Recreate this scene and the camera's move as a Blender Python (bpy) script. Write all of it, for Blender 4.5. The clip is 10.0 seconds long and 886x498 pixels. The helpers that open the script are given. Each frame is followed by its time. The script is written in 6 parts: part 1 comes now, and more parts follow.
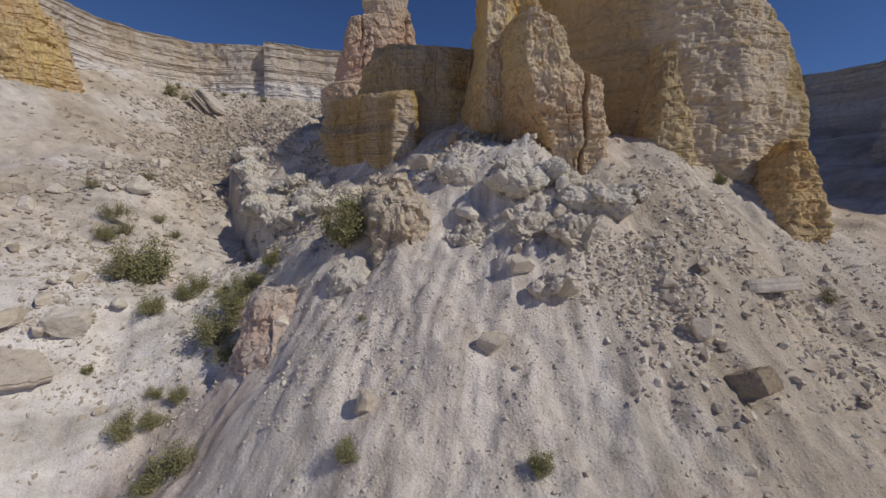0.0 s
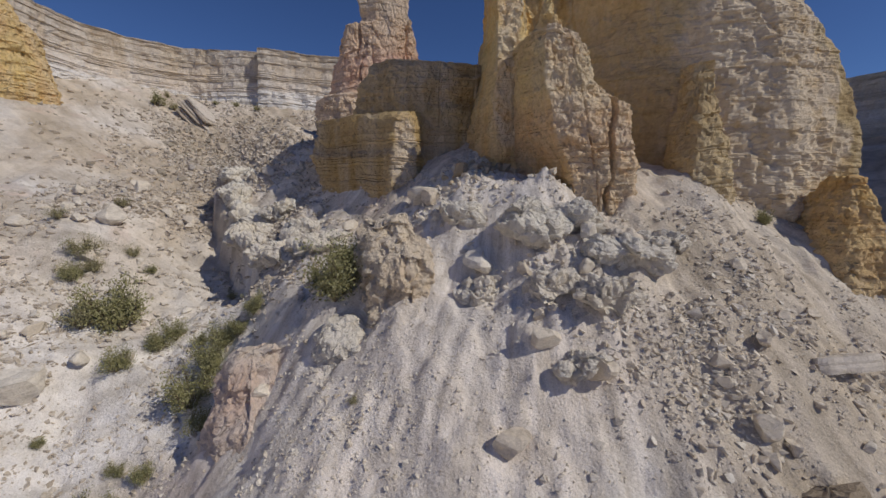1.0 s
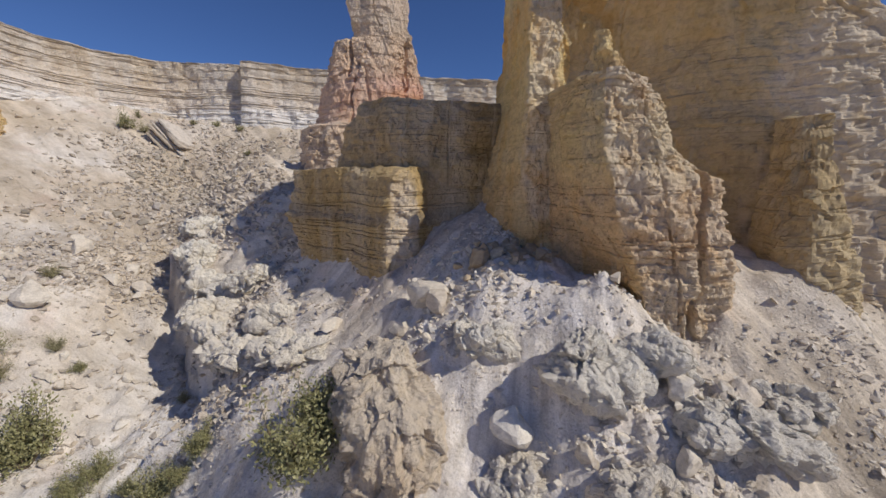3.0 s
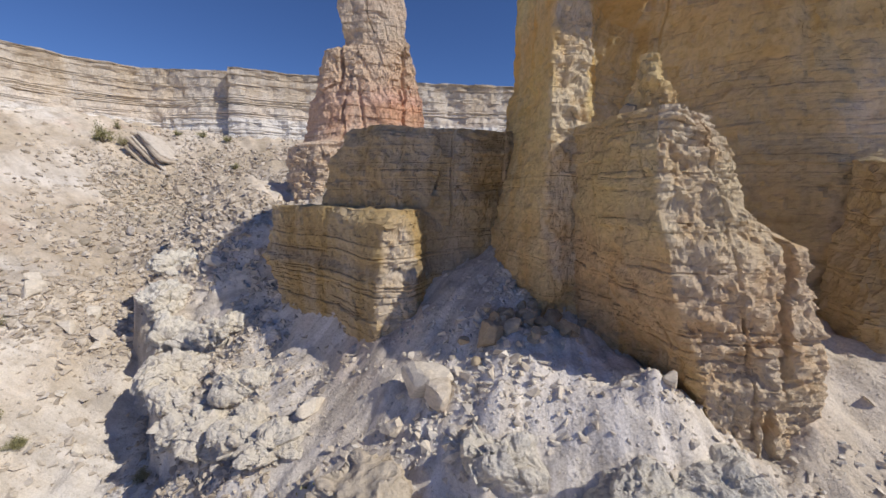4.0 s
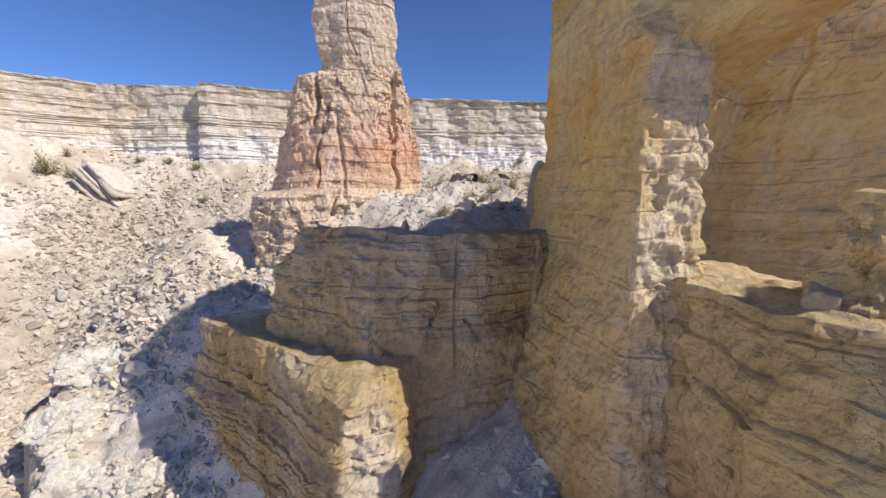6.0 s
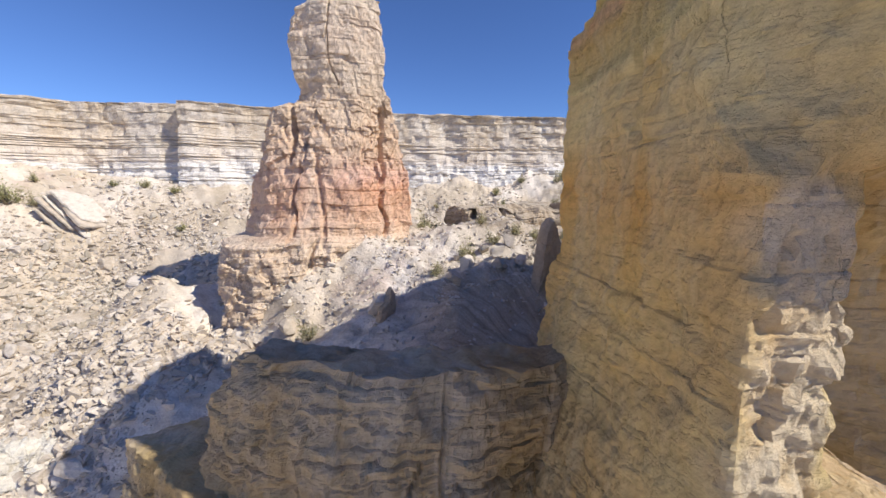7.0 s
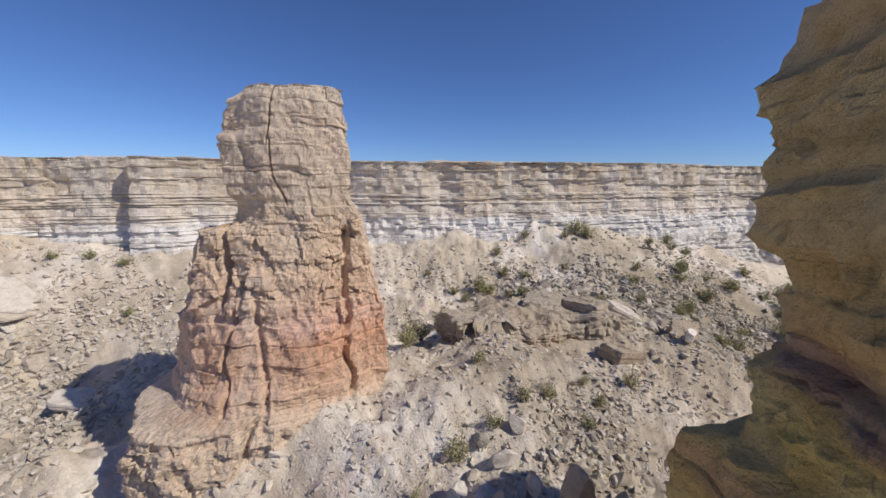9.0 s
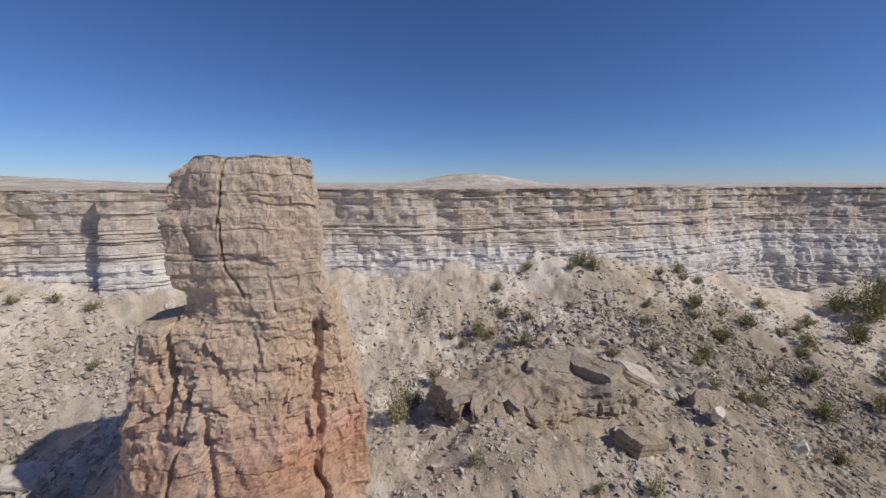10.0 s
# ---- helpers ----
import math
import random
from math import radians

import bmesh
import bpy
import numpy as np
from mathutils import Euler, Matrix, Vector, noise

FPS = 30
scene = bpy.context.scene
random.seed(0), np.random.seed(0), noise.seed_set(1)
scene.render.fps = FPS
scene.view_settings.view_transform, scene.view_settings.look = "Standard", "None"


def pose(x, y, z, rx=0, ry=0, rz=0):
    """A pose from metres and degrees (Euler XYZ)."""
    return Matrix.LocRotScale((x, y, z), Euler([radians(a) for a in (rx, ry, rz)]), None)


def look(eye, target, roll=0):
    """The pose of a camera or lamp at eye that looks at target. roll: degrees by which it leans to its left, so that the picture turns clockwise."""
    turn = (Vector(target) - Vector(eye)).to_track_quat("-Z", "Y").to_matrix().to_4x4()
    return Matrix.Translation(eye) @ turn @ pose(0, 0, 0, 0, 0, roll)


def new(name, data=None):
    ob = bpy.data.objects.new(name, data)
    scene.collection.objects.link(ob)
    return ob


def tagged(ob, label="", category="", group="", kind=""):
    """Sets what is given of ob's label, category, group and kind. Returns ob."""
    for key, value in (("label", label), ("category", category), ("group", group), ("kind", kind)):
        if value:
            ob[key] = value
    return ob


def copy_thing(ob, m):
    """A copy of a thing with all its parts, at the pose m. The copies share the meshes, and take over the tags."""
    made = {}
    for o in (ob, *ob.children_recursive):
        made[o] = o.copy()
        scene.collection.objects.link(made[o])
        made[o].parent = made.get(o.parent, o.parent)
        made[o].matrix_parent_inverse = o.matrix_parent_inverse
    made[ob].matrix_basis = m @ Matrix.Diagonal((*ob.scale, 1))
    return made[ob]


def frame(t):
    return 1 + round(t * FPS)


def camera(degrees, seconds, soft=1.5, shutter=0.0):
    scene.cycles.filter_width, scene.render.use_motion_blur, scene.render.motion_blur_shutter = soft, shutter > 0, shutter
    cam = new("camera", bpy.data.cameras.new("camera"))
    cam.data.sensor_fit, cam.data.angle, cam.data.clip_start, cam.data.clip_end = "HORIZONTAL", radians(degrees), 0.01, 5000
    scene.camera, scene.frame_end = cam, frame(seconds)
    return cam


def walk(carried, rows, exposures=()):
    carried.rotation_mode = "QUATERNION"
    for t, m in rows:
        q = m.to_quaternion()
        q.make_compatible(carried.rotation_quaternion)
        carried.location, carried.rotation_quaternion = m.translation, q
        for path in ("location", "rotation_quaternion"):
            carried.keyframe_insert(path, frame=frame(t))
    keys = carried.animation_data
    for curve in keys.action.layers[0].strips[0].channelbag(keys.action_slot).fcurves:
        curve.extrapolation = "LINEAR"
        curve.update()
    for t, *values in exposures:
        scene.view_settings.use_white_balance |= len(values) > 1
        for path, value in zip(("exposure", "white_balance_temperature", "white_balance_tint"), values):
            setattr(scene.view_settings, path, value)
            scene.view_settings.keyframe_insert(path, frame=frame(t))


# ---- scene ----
import itertools

cam = camera(100.0, 10.0)
PATH = [
    (0, (0.000, 0.000, 12.150), (0.000, 1.976, 11.844), 0.0),
    (0.5, (-0.093, 1.073, 12.896), (-0.093, 3.050, 12.589), 0.1),
    (1, (-0.200, 2.221, 13.699), (-0.200, 4.198, 13.389), 0.1),
    (1.5, (-0.313, 3.293, 14.437), (-0.313, 5.269, 14.125), 0.1),
    (2, (-0.432, 4.491, 15.193), (-0.432, 6.468, 14.881), 0.1),
    (2.5, (-0.522, 5.591, 15.877), (-0.522, 7.566, 15.565), 0.1),
    (4, (-0.647, 9.212, 18.063), (-0.647, 11.186, 17.741), 0.0),
    (4.5, (-0.680, 10.348, 18.787), (-0.681, 12.321, 18.457), 0.0),
    (5, (-0.708, 11.617, 19.558), (-0.708, 13.588, 19.222), 0.0),
    (5.5, (-0.702, 12.746, 20.208), (-0.702, 14.718, 19.872), 0.0),
    (7, (-0.370, 16.273, 22.793), (-0.370, 18.245, 22.459), 0.0),
    (7.5, (-0.277, 17.415, 23.900), (-0.277, 19.386, 23.563), 0.0),
    (8, (-0.158, 18.588, 25.152), (-0.157, 20.558, 24.810), 0.0),
    (8.5, (-0.040, 19.762, 26.264), (-0.039, 21.732, 25.919), 0.0),
    (9, (0.109, 20.983, 27.424), (0.109, 22.953, 27.079), -0.0),
    (9.5, (0.226, 22.134, 28.497), (0.226, 24.103, 28.149), -0.1),
    (10, (0.363, 23.371, 29.668), (0.362, 25.339, 29.316), -0.0),
]
walk(cam, [(t, look(eye, target, roll)) for t, eye, target, roll in PATH],
     [(0, -0.98), (1, -0.87), (2.5, -0.60), (4, -0.28), (5, -0.09), (5.5, 0.08), (7, 0.3), (7.5, 0.25), (8.5, -0.05), (9.2, -0.28), (10, -0.48)])

# ---- light ----
SUN_DIR = Vector((0.68, -0.29, 0.67)).normalized()
world = bpy.data.worlds.new("sky")
scene.world = world
world.use_nodes = True
wn = world.node_tree.nodes
sky = wn.new("ShaderNodeTexSky")
sky.sky_type, sky.sun_disc = "NISHITA", False
sky.sun_elevation = math.asin(SUN_DIR.z)
sky.sun_rotation = math.atan2(SUN_DIR.x, SUN_DIR.y)
sky.altitude, sky.air_density, sky.dust_density, sky.ozone_density = 600, 0.85, 0.0, 6.0
tint = wn.new("ShaderNodeMix")
tint.data_type, tint.blend_type = "RGBA", "MULTIPLY"
tint.inputs[0].default_value, tint.inputs[7].default_value = 1.0, (0.80, 0.91, 1.19, 1)
world.node_tree.links.new(sky.outputs[0], tint.inputs[6])
world.node_tree.links.new(tint.outputs[2], wn["Background"].inputs[0])
wn["Background"].inputs[1].default_value = 0.096
sun = new("sun", bpy.data.lights.new("sun", "SUN"))
sun.data.energy, sun.data.angle, sun.data.color = 4.1, radians(0.55), (1.0, 0.925, 0.81)
sun.matrix_world = look(SUN_DIR * 100, (0, 0, 0))


# ---- noise ----
def lattice(ix, iy, iz, seed):
    h = (ix * 374761393 + iy * 668265263 + iz * 2147483647 + seed * 1274126177) & 0xFFFFFFFF
    h = ((h ^ (h >> 13)) * 1274126177) & 0xFFFFFFFF
    h = ((h ^ (h >> 16)) * 2246822519) & 0xFFFFFFFF
    return ((h ^ (h >> 15)) & 0xFFFFFF) / 16777215.0


def noise3(x, y, z, seed=0):
    """Smooth value noise, -1 to 1, on arrays."""
    x, y, z = np.broadcast_arrays(np.asarray(x, float), np.asarray(y, float), np.asarray(z, float))
    fx, fy, fz = np.floor(x), np.floor(y), np.floor(z)
    ix, iy, iz = fx.astype(np.int64), fy.astype(np.int64), fz.astype(np.int64)
    u, v, w = x - fx, y - fy, z - fz
    u, v, w = (s * s * s * (s * (s * 6 - 15) + 10) for s in (u, v, w))
    out = 0.0
    for a in (0, 1):
        for b in (0, 1):
            for c in (0, 1):
                out = out + lattice(ix + a, iy + b, iz + c, seed) * (u if a else 1 - u) * (v if b else 1 - v) * (w if c else 1 - w)
    return out * 2 - 1


def fbm(x, y, z=0.0, octaves=4, seed=0, gain=0.5):
    total, amp = 0.0, 1.0
    for o in range(octaves):
        total = total + amp * noise3(x * 2.03 ** o, y * 2.03 ** o, z * 2.03 ** o, seed + o)
        amp *= gain
    return total


def ridged(x, y, z=0.0, octaves=3, seed=0):
    total, amp = 0.0, 1.0
    for o in range(octaves):
        total = total + amp * (1 - np.abs(noise3(x * 2.1 ** o, y * 2.1 ** o, z * 2.1 ** o, seed + o)))
        amp *= 0.5
    return total / 1.75


def cells(x, y, seed=0):
    """Distance to the nearest and second nearest of scattered points, and that point's own random number."""
    fx, fy = np.floor(x).astype(np.int64), np.floor(y).astype(np.int64)
    d1, d2, who = np.full(np.shape(x), 9.0), np.full(np.shape(x), 9.0), np.zeros(np.shape(x))
    for a in (-1, 0, 1):
        for b in (-1, 0, 1):
            px = fx + a + 0.1 + 0.8 * lattice(fx + a, fy + b, 0 * fx, seed)
            py = fy + b + 0.1 + 0.8 * lattice(fx + a, fy + b, 0 * fx, seed + 7)
            d = np.hypot(px - x, py - y)
            near = d < d1
            d2 = np.where(near, d1, np.minimum(d2, d))
            who = np.where(near, lattice(fx + a, fy + b, 0 * fx, seed + 13), who)
            d1 = np.minimum(d1, d)
    return d1, d2, who


def plates(x, y, z, seed=0, domed=0.0):
    """Broken rock: each scattered cell of the body stands out by its own amount and tilts its own way."""
    shape = np.shape(x)
    x, y, z = np.ravel(x), np.ravel(y), np.ravel(z)
    fx, fy, fz = (np.floor(v).astype(np.int64) for v in (x, y, z))
    best = np.full(len(x), 9.0)
    who, off = np.zeros((3, len(x)), np.int64), np.zeros((3, len(x)))
    for a, b, c in itertools.product((-1, 0, 1), repeat=3):
        cell = (fx + a, fy + b, fz + c)
        gap = [v - k - 0.05 - 0.9 * lattice(*cell, seed + 7 * n) for n, (v, k) in enumerate(zip((x, y, z), cell))]
        d = np.abs(gap[0]) ** 1.5 + np.abs(gap[1]) ** 1.5 + np.abs(gap[2]) ** 1.5
        near = d < best
        best = np.where(near, d, best)
        for n in range(3):
            who[n] = np.where(near, cell[n], who[n])
            off[n] = np.where(near, gap[n], off[n])
    out = lattice(*who, seed + 31) - 0.5
    for n in range(3):
        out = out + 1.4 * (lattice(*who, seed + 37 + n) - 0.5) * off[n]
    return (out + domed * (0.45 - best)).reshape(shape)


def step(a, b, x):
    t = np.clip((x - a) / (b - a), 0, 1)
    return t * t * (3 - 2 * t)


def polyline_distance(x, y, line):
    """Distance to an open line, the side of it (plus to its right hand) and how far along it, 0 to 1."""
    best, side, along = np.full(np.shape(x), 1e9), np.ones(np.shape(x)), np.zeros(np.shape(x))
    n = len(line) - 1
    for k in range(n):
        (ax, ay), (bx, by) = line[k], line[k + 1]
        dx, dy = bx - ax, by - ay
        t = np.clip(((x - ax) * dx + (y - ay) * dy) / (dx * dx + dy * dy), 0, 1)
        d = np.hypot(x - ax - t * dx, y - ay - t * dy)
        near = d < best
        side = np.where(near, np.sign((x - ax) * dy - (y - ay) * dx), side)
        along = np.where(near, (k + t) / n, along)
        best = np.minimum(best, d)
    return best, side, along


# ---- materials ----
def shader(name, rough=0.95):
    m = bpy.data.materials.new(name)
    m.use_nodes = True
    nt = m.node_tree
    b = nt.nodes["Principled BSDF"]
    b.inputs["Roughness"].default_value = rough
    b.inputs["Specular IOR Level"].default_value = 0.2
    return m, nt, b


def ramp(nt, value, stops, ease="LINEAR"):
    r = nt.nodes.new("ShaderNodeValToRGB")
    r.color_ramp.interpolation = ease
    e = r.color_ramp.elements
    while len(e) < len(stops):
        e.new(0.5)
    for k, (p, c) in enumerate(stops):
        e[k].position = p
        e[k].color = (*c, 1) if not isinstance(c, float) else (c, c, c, 1)
    nt.links.new(value, r.inputs[0])
    return r.outputs[0]


def stretched(nt, pos, sx, sy, sz):
    m = nt.nodes.new("ShaderNodeVectorMath")
    m.operation = "MULTIPLY"
    nt.links.new(pos, m.inputs[0])
    m.inputs[1].default_value = (sx, sy, sz)
    return m.outputs[0]


def tex_noise(nt, vec, scale, detail=4.0, rough=0.55, distort=0.0):
    n = nt.nodes.new("ShaderNodeTexNoise")
    n.inputs["Scale"].default_value, n.inputs["Detail"].default_value = scale, detail
    n.inputs["Roughness"].default_value, n.inputs["Distortion"].default_value = rough, distort
    nt.links.new(vec, n.inputs["Vector"])
    return n.outputs[0]


def blend(nt, a, b, fac, mode="MIX"):
    m = nt.nodes.new("ShaderNodeMix")
    m.data_type, m.blend_type = "RGBA", mode
    for socket, value in ((m.inputs[0], fac), (m.inputs[6], a), (m.inputs[7], b)):
        if isinstance(value, (int, float)):
            socket.default_value = value
        elif isinstance(value, tuple):
            socket.default_value = (*value, 1)
        else:
            nt.links.new(value, socket)
    return m.outputs[2]


def calc(nt, op, a, b=0.0, c=0.0):
    m = nt.nodes.new("ShaderNodeMath")
    m.operation = op
    for k, value in enumerate((a, b, c)):
        if isinstance(value, (int, float)):
            m.inputs[k].default_value = value
        else:
            nt.links.new(value, m.inputs[k])
    return m.outputs[0]


def bumped(nt, b, height, strength, distance, under=None):
    n = nt.nodes.new("ShaderNodeBump")
    n.inputs["Strength"].default_value, n.inputs["Distance"].default_value = strength, distance
    nt.links.new(height, n.inputs["Height"])
    if under is not None:
        nt.links.new(under, n.inputs["Normal"])
    nt.links.new(n.outputs[0], b.inputs["Normal"])
    return n.outputs[0]


def place(nt):
    return nt.nodes.new("ShaderNodeNewGeometry").outputs["Position"]


def strata_material(name, low, high, stops, fresh_and_lit, pale, streak=0.5, patch=0.5, fine=3.0, rough_bump=0.5, banding=0.85, cracks=0.5, crumble=0.5, grey=0.0, gain=1.0):
    """Bedded rock: colours by bed height, fine bands, vertical run-off stains and weathered patches."""
    m, nt, b = shader(name)
    pos = place(nt)
    sep = nt.nodes.new("ShaderNodeSeparateXYZ")
    nt.links.new(pos, sep.inputs[0])
    wobble = tex_noise(nt, stretched(nt, pos, 0.25, 0.25, 0.5), 1.0, 3.0)
    z = calc(nt, "ADD", sep.outputs[2], calc(nt, "MULTIPLY", calc(nt, "SUBTRACT", wobble, 0.5), 1.1))
    level = calc(nt, "DIVIDE", calc(nt, "SUBTRACT", z, low), high - low)
    def dulled(c):
        mean = sum(c) / 3
        return tuple(min(gain * (v + (mean - v) * grey), 0.85) for v in c)

    base = ramp(nt, level, [((h - low) / (high - low), dulled(c)) for h, c in stops])
    bands = tex_noise(nt, stretched(nt, pos, 0.12, 0.12, fine), 1.0, 6.0, 0.65, 0.3)
    base = blend(nt, base, ramp(nt, bands, [(0.3, (0.66, 0.61, 0.54)), (0.45, (0.94, 0.92, 0.89)), (0.6, (1.05, 1.04, 1.02)), (0.72, (1.22, 1.2, 1.17))]), banding, "MULTIPLY")
    spots = ramp(nt, tex_noise(nt, pos, 0.55, 6.0, 0.62, 0.6), [(0.42, 0.0), (0.62, 1.0)])
    base = blend(nt, base, fresh_and_lit, calc(nt, "MULTIPLY", spots, patch))
    runs = ramp(nt, tex_noise(nt, stretched(nt, pos, 1.3, 1.3, 0.14), 1.0, 5.0, 0.6), [(0.48, 0.0), (0.66, 1.0)])
    base = blend(nt, base, pale, calc(nt, "MULTIPLY", runs, streak))
    wide_runs = ramp(nt, tex_noise(nt, stretched(nt, pos, 0.45, 0.45, 0.05), 1.0, 3.0, 0.5), [(0.40, 0.0), (0.62, 1.0)])
    base = blend(nt, base, pale, calc(nt, "MULTIPLY", wide_runs, 0.38))

    # crumbled faces turn paler where the sun strikes: sunlight put into the colour
    lit_share = nt.nodes.new("ShaderNodeAttribute")
    lit_share.attribute_name = "fresh_and_lit"
    base = blend(nt, base, blend(nt, (0.82, 0.72, 0.60), fresh_and_lit, ramp(nt, tex_noise(nt, pos, 1.1, 5.0, 0.6), [(0.5, 0.0), (0.66, 0.7)])), calc(nt, "MULTIPLY", lit_share.outputs["Fac"], 0.6))

    bent = nt.nodes.new("ShaderNodeVectorMath")
    bent.operation = "MULTIPLY_ADD"
    warp = nt.nodes.new("ShaderNodeTexNoise")
    warp.inputs["Scale"].default_value, warp.inputs["Detail"].default_value = 1.6, 5.0
    nt.links.new(pos, warp.inputs["Vector"])
    nt.links.new(warp.outputs[1], bent.inputs[0])
    bent.inputs[1].default_value = (0.55, 0.55, 0.55)
    nt.links.new(pos, bent.inputs[2])

    def broken(sx, sz, thin):
        """Thin angular cracks along the borders of large uneven blocks."""
        v = nt.nodes.new("ShaderNodeTexVoronoi")
        v.feature = "DISTANCE_TO_EDGE"
        v.inputs["Scale"].default_value = 1.0
        nt.links.new(stretched(nt, bent.outputs[0], sx, sx, sz), v.inputs["Vector"])
        return ramp(nt, v.outputs["Distance"], [(0.0, 1.0), (thin, 0.0)])

    split = calc(nt, "MAXIMUM", broken(0.45, 0.30, 0.004), broken(0.22, 1.1, 0.004))
    split = calc(nt, "MULTIPLY", split, ramp(nt, tex_noise(nt, pos, 0.7, 4.0), [(0.52, 0.0), (0.62, 1.0)]))
    base = blend(nt, base, (0.10, 0.07, 0.045), calc(nt, "MULTIPLY", split, cracks))
    grime = ramp(nt, tex_noise(nt, pos, 5.0, 8.0, 0.7), [(0.3, (0.72, 0.70, 0.67)), (0.52, (1.0, 1.0, 1.0)), (0.75, (1.12, 1.12, 1.12))])
    base = blend(nt, base, grime, 0.8, "MULTIPLY")
    nt.links.new(base, b.inputs["Base Color"])
    n1 = bumped(nt, b, tex_noise(nt, stretched(nt, pos, 0.5, 0.5, 4.0), 1.5, 6.0, 0.65), rough_bump, 0.12)
    n1 = bumped(nt, b, calc(nt, "MULTIPLY", split, -1.0), 0.7, 0.08, n1)
    flakes = nt.nodes.new("ShaderNodeTexVoronoi")
    flakes.inputs["Scale"].default_value = 1.0
    nt.links.new(stretched(nt, bent.outputs[0], 5.5, 5.5, 3.2), flakes.inputs["Vector"])
    n1 = bumped(nt, b, flakes.outputs["Distance"], rough_bump * crumble, 0.10, n1)
    n2 = bumped(nt, b, tex_noise(nt, pos, 5.0, 9.0, 0.72), rough_bump * 1.4, 0.09, n1)
    bumped(nt, b, tex_noise(nt, pos, 40.0, 4.0, 0.6), rough_bump * 0.6, 0.012, n2)
    return m


ROCK_OCHRE = strata_material("ochre_bedded_rock", 10, 30,
    [(10, (0.629, 0.470, 0.264)), (14, (0.659, 0.470, 0.245)), (16, (0.669, 0.461, 0.220)), (18, (0.747, 0.530, 0.264)), (19.6, (0.776, 0.554, 0.271)), (21.2, (0.786, 0.512, 0.213)), (22.0, (0.786, 0.461, 0.161)), (22.8, (0.767, 0.410, 0.129)), (23.6, (0.786, 0.554, 0.271)), (24.6, (0.806, 0.589, 0.297)), (25.2, (0.727, 0.486, 0.187)), (25.45, (0.515, 0.350, 0.178)), (25.65, (0.747, 0.478, 0.129)), (25.75, (0.806, 0.530, 0.116)), (26.05, (0.786, 0.495, 0.102)), (26.2, (0.767, 0.486, 0.116)), (26.27, (0.266, 0.188, 0.141)), (26.5, (0.295, 0.205, 0.141)), (26.6, (0.649, 0.385, 0.129)), (27.05, (0.727, 0.453, 0.129)), (27.15, (0.688, 0.478, 0.194)), (27.9, (0.727, 0.495, 0.194)), (28.4, (0.688, 0.478, 0.207))],
    (0.72, 0.44, 0.16), (0.80, 0.68, 0.42), 0.45, 0.45, 2.4, 0.65, 0.8, 0.3, 0.4, 0.0, 1.22)
ROCK_YELLOW = strata_material("yellow_upper_beds", 24, 29,
    [(24.5, (0.742, 0.542, 0.273)), (25.2, (0.669, 0.447, 0.172)), (25.5, (0.663, 0.397, 0.226)), (25.68, (0.844, 0.503, 0.211)), (26.05, (0.853, 0.503, 0.188)), (26.2, (0.803, 0.473, 0.196)), (26.27, (0.321, 0.198, 0.196)), (26.48, (0.352, 0.213, 0.196)), (26.58, (0.763, 0.419, 0.196)), (27.05, (0.824, 0.465, 0.203)), (27.15, (0.803, 0.503, 0.286)), (27.9, (0.824, 0.503, 0.271)), (28.4, (0.763, 0.473, 0.286))],
    (0.75, 0.54, 0.23), (0.773, 0.70, 0.47), 0.35, 0.45, 4.5, 0.85, 0.85, 0.25, 0.6, 0.0, 1.36)
ROCK_WALL = strata_material("grey_stained_wall_rock", 10, 30,
    [(10, (0.62, 0.50, 0.33)), (14, (0.62, 0.49, 0.29)), (17, (0.58, 0.45, 0.25)), (19, (0.64, 0.52, 0.32)), (21, (0.64, 0.52, 0.32)), (22.4, (0.68, 0.52, 0.27)), (23.4, (0.68, 0.46, 0.21)), (25, (0.68, 0.51, 0.27)), (28, (0.62, 0.46, 0.25))],
    (0.60, 0.40, 0.18), (0.70, 0.59, 0.40), 0.6, 0.3, 2.4, 0.5, 0.8, 0.15, 0.4, 0.0, 0.86)
ROCK_RIB = strata_material("cream_and_rust_rock", 10, 22,
    [(10, (0.741, 0.590, 0.31)), (13, (0.765, 0.535, 0.225)), (14.4, (0.80, 0.51, 0.20)), (15.6, (0.80, 0.47, 0.185)), (16.3, (0.79, 0.49, 0.20)), (17.4, (0.836, 0.585, 0.235)), (18.5, (0.836, 0.61, 0.245)), (19.5, (0.765, 0.575, 0.25))],
    (0.64, 0.38, 0.18), (0.82, 0.67, 0.46), 0.5, 0.50, 2.6, 0.7, 0.85, 0.25, 1.0, 0.0, 1.1)
ROCK_BLOCK = strata_material("banded_ochre_rock", 12, 21,
    [(12, (0.594, 0.458, 0.224)), (14, (0.594, 0.416, 0.172)), (15.3, (0.604, 0.426, 0.172)), (15.7, (0.382, 0.302, 0.198)), (16.1, (0.604, 0.426, 0.172)), (17.4, (0.625, 0.458, 0.206)), (18.0, (0.509, 0.364, 0.172)), (18.6, (0.594, 0.406, 0.155)), (19.4, (0.466, 0.364, 0.215)), (20.5, (0.488, 0.395, 0.249))],
    (0.615, 0.447, 0.25), (0.74, 0.66, 0.54), 0.35, 0.35, 5.0, 0.55, 1.0, 0.25, 0.6, 0.08, 0.82)
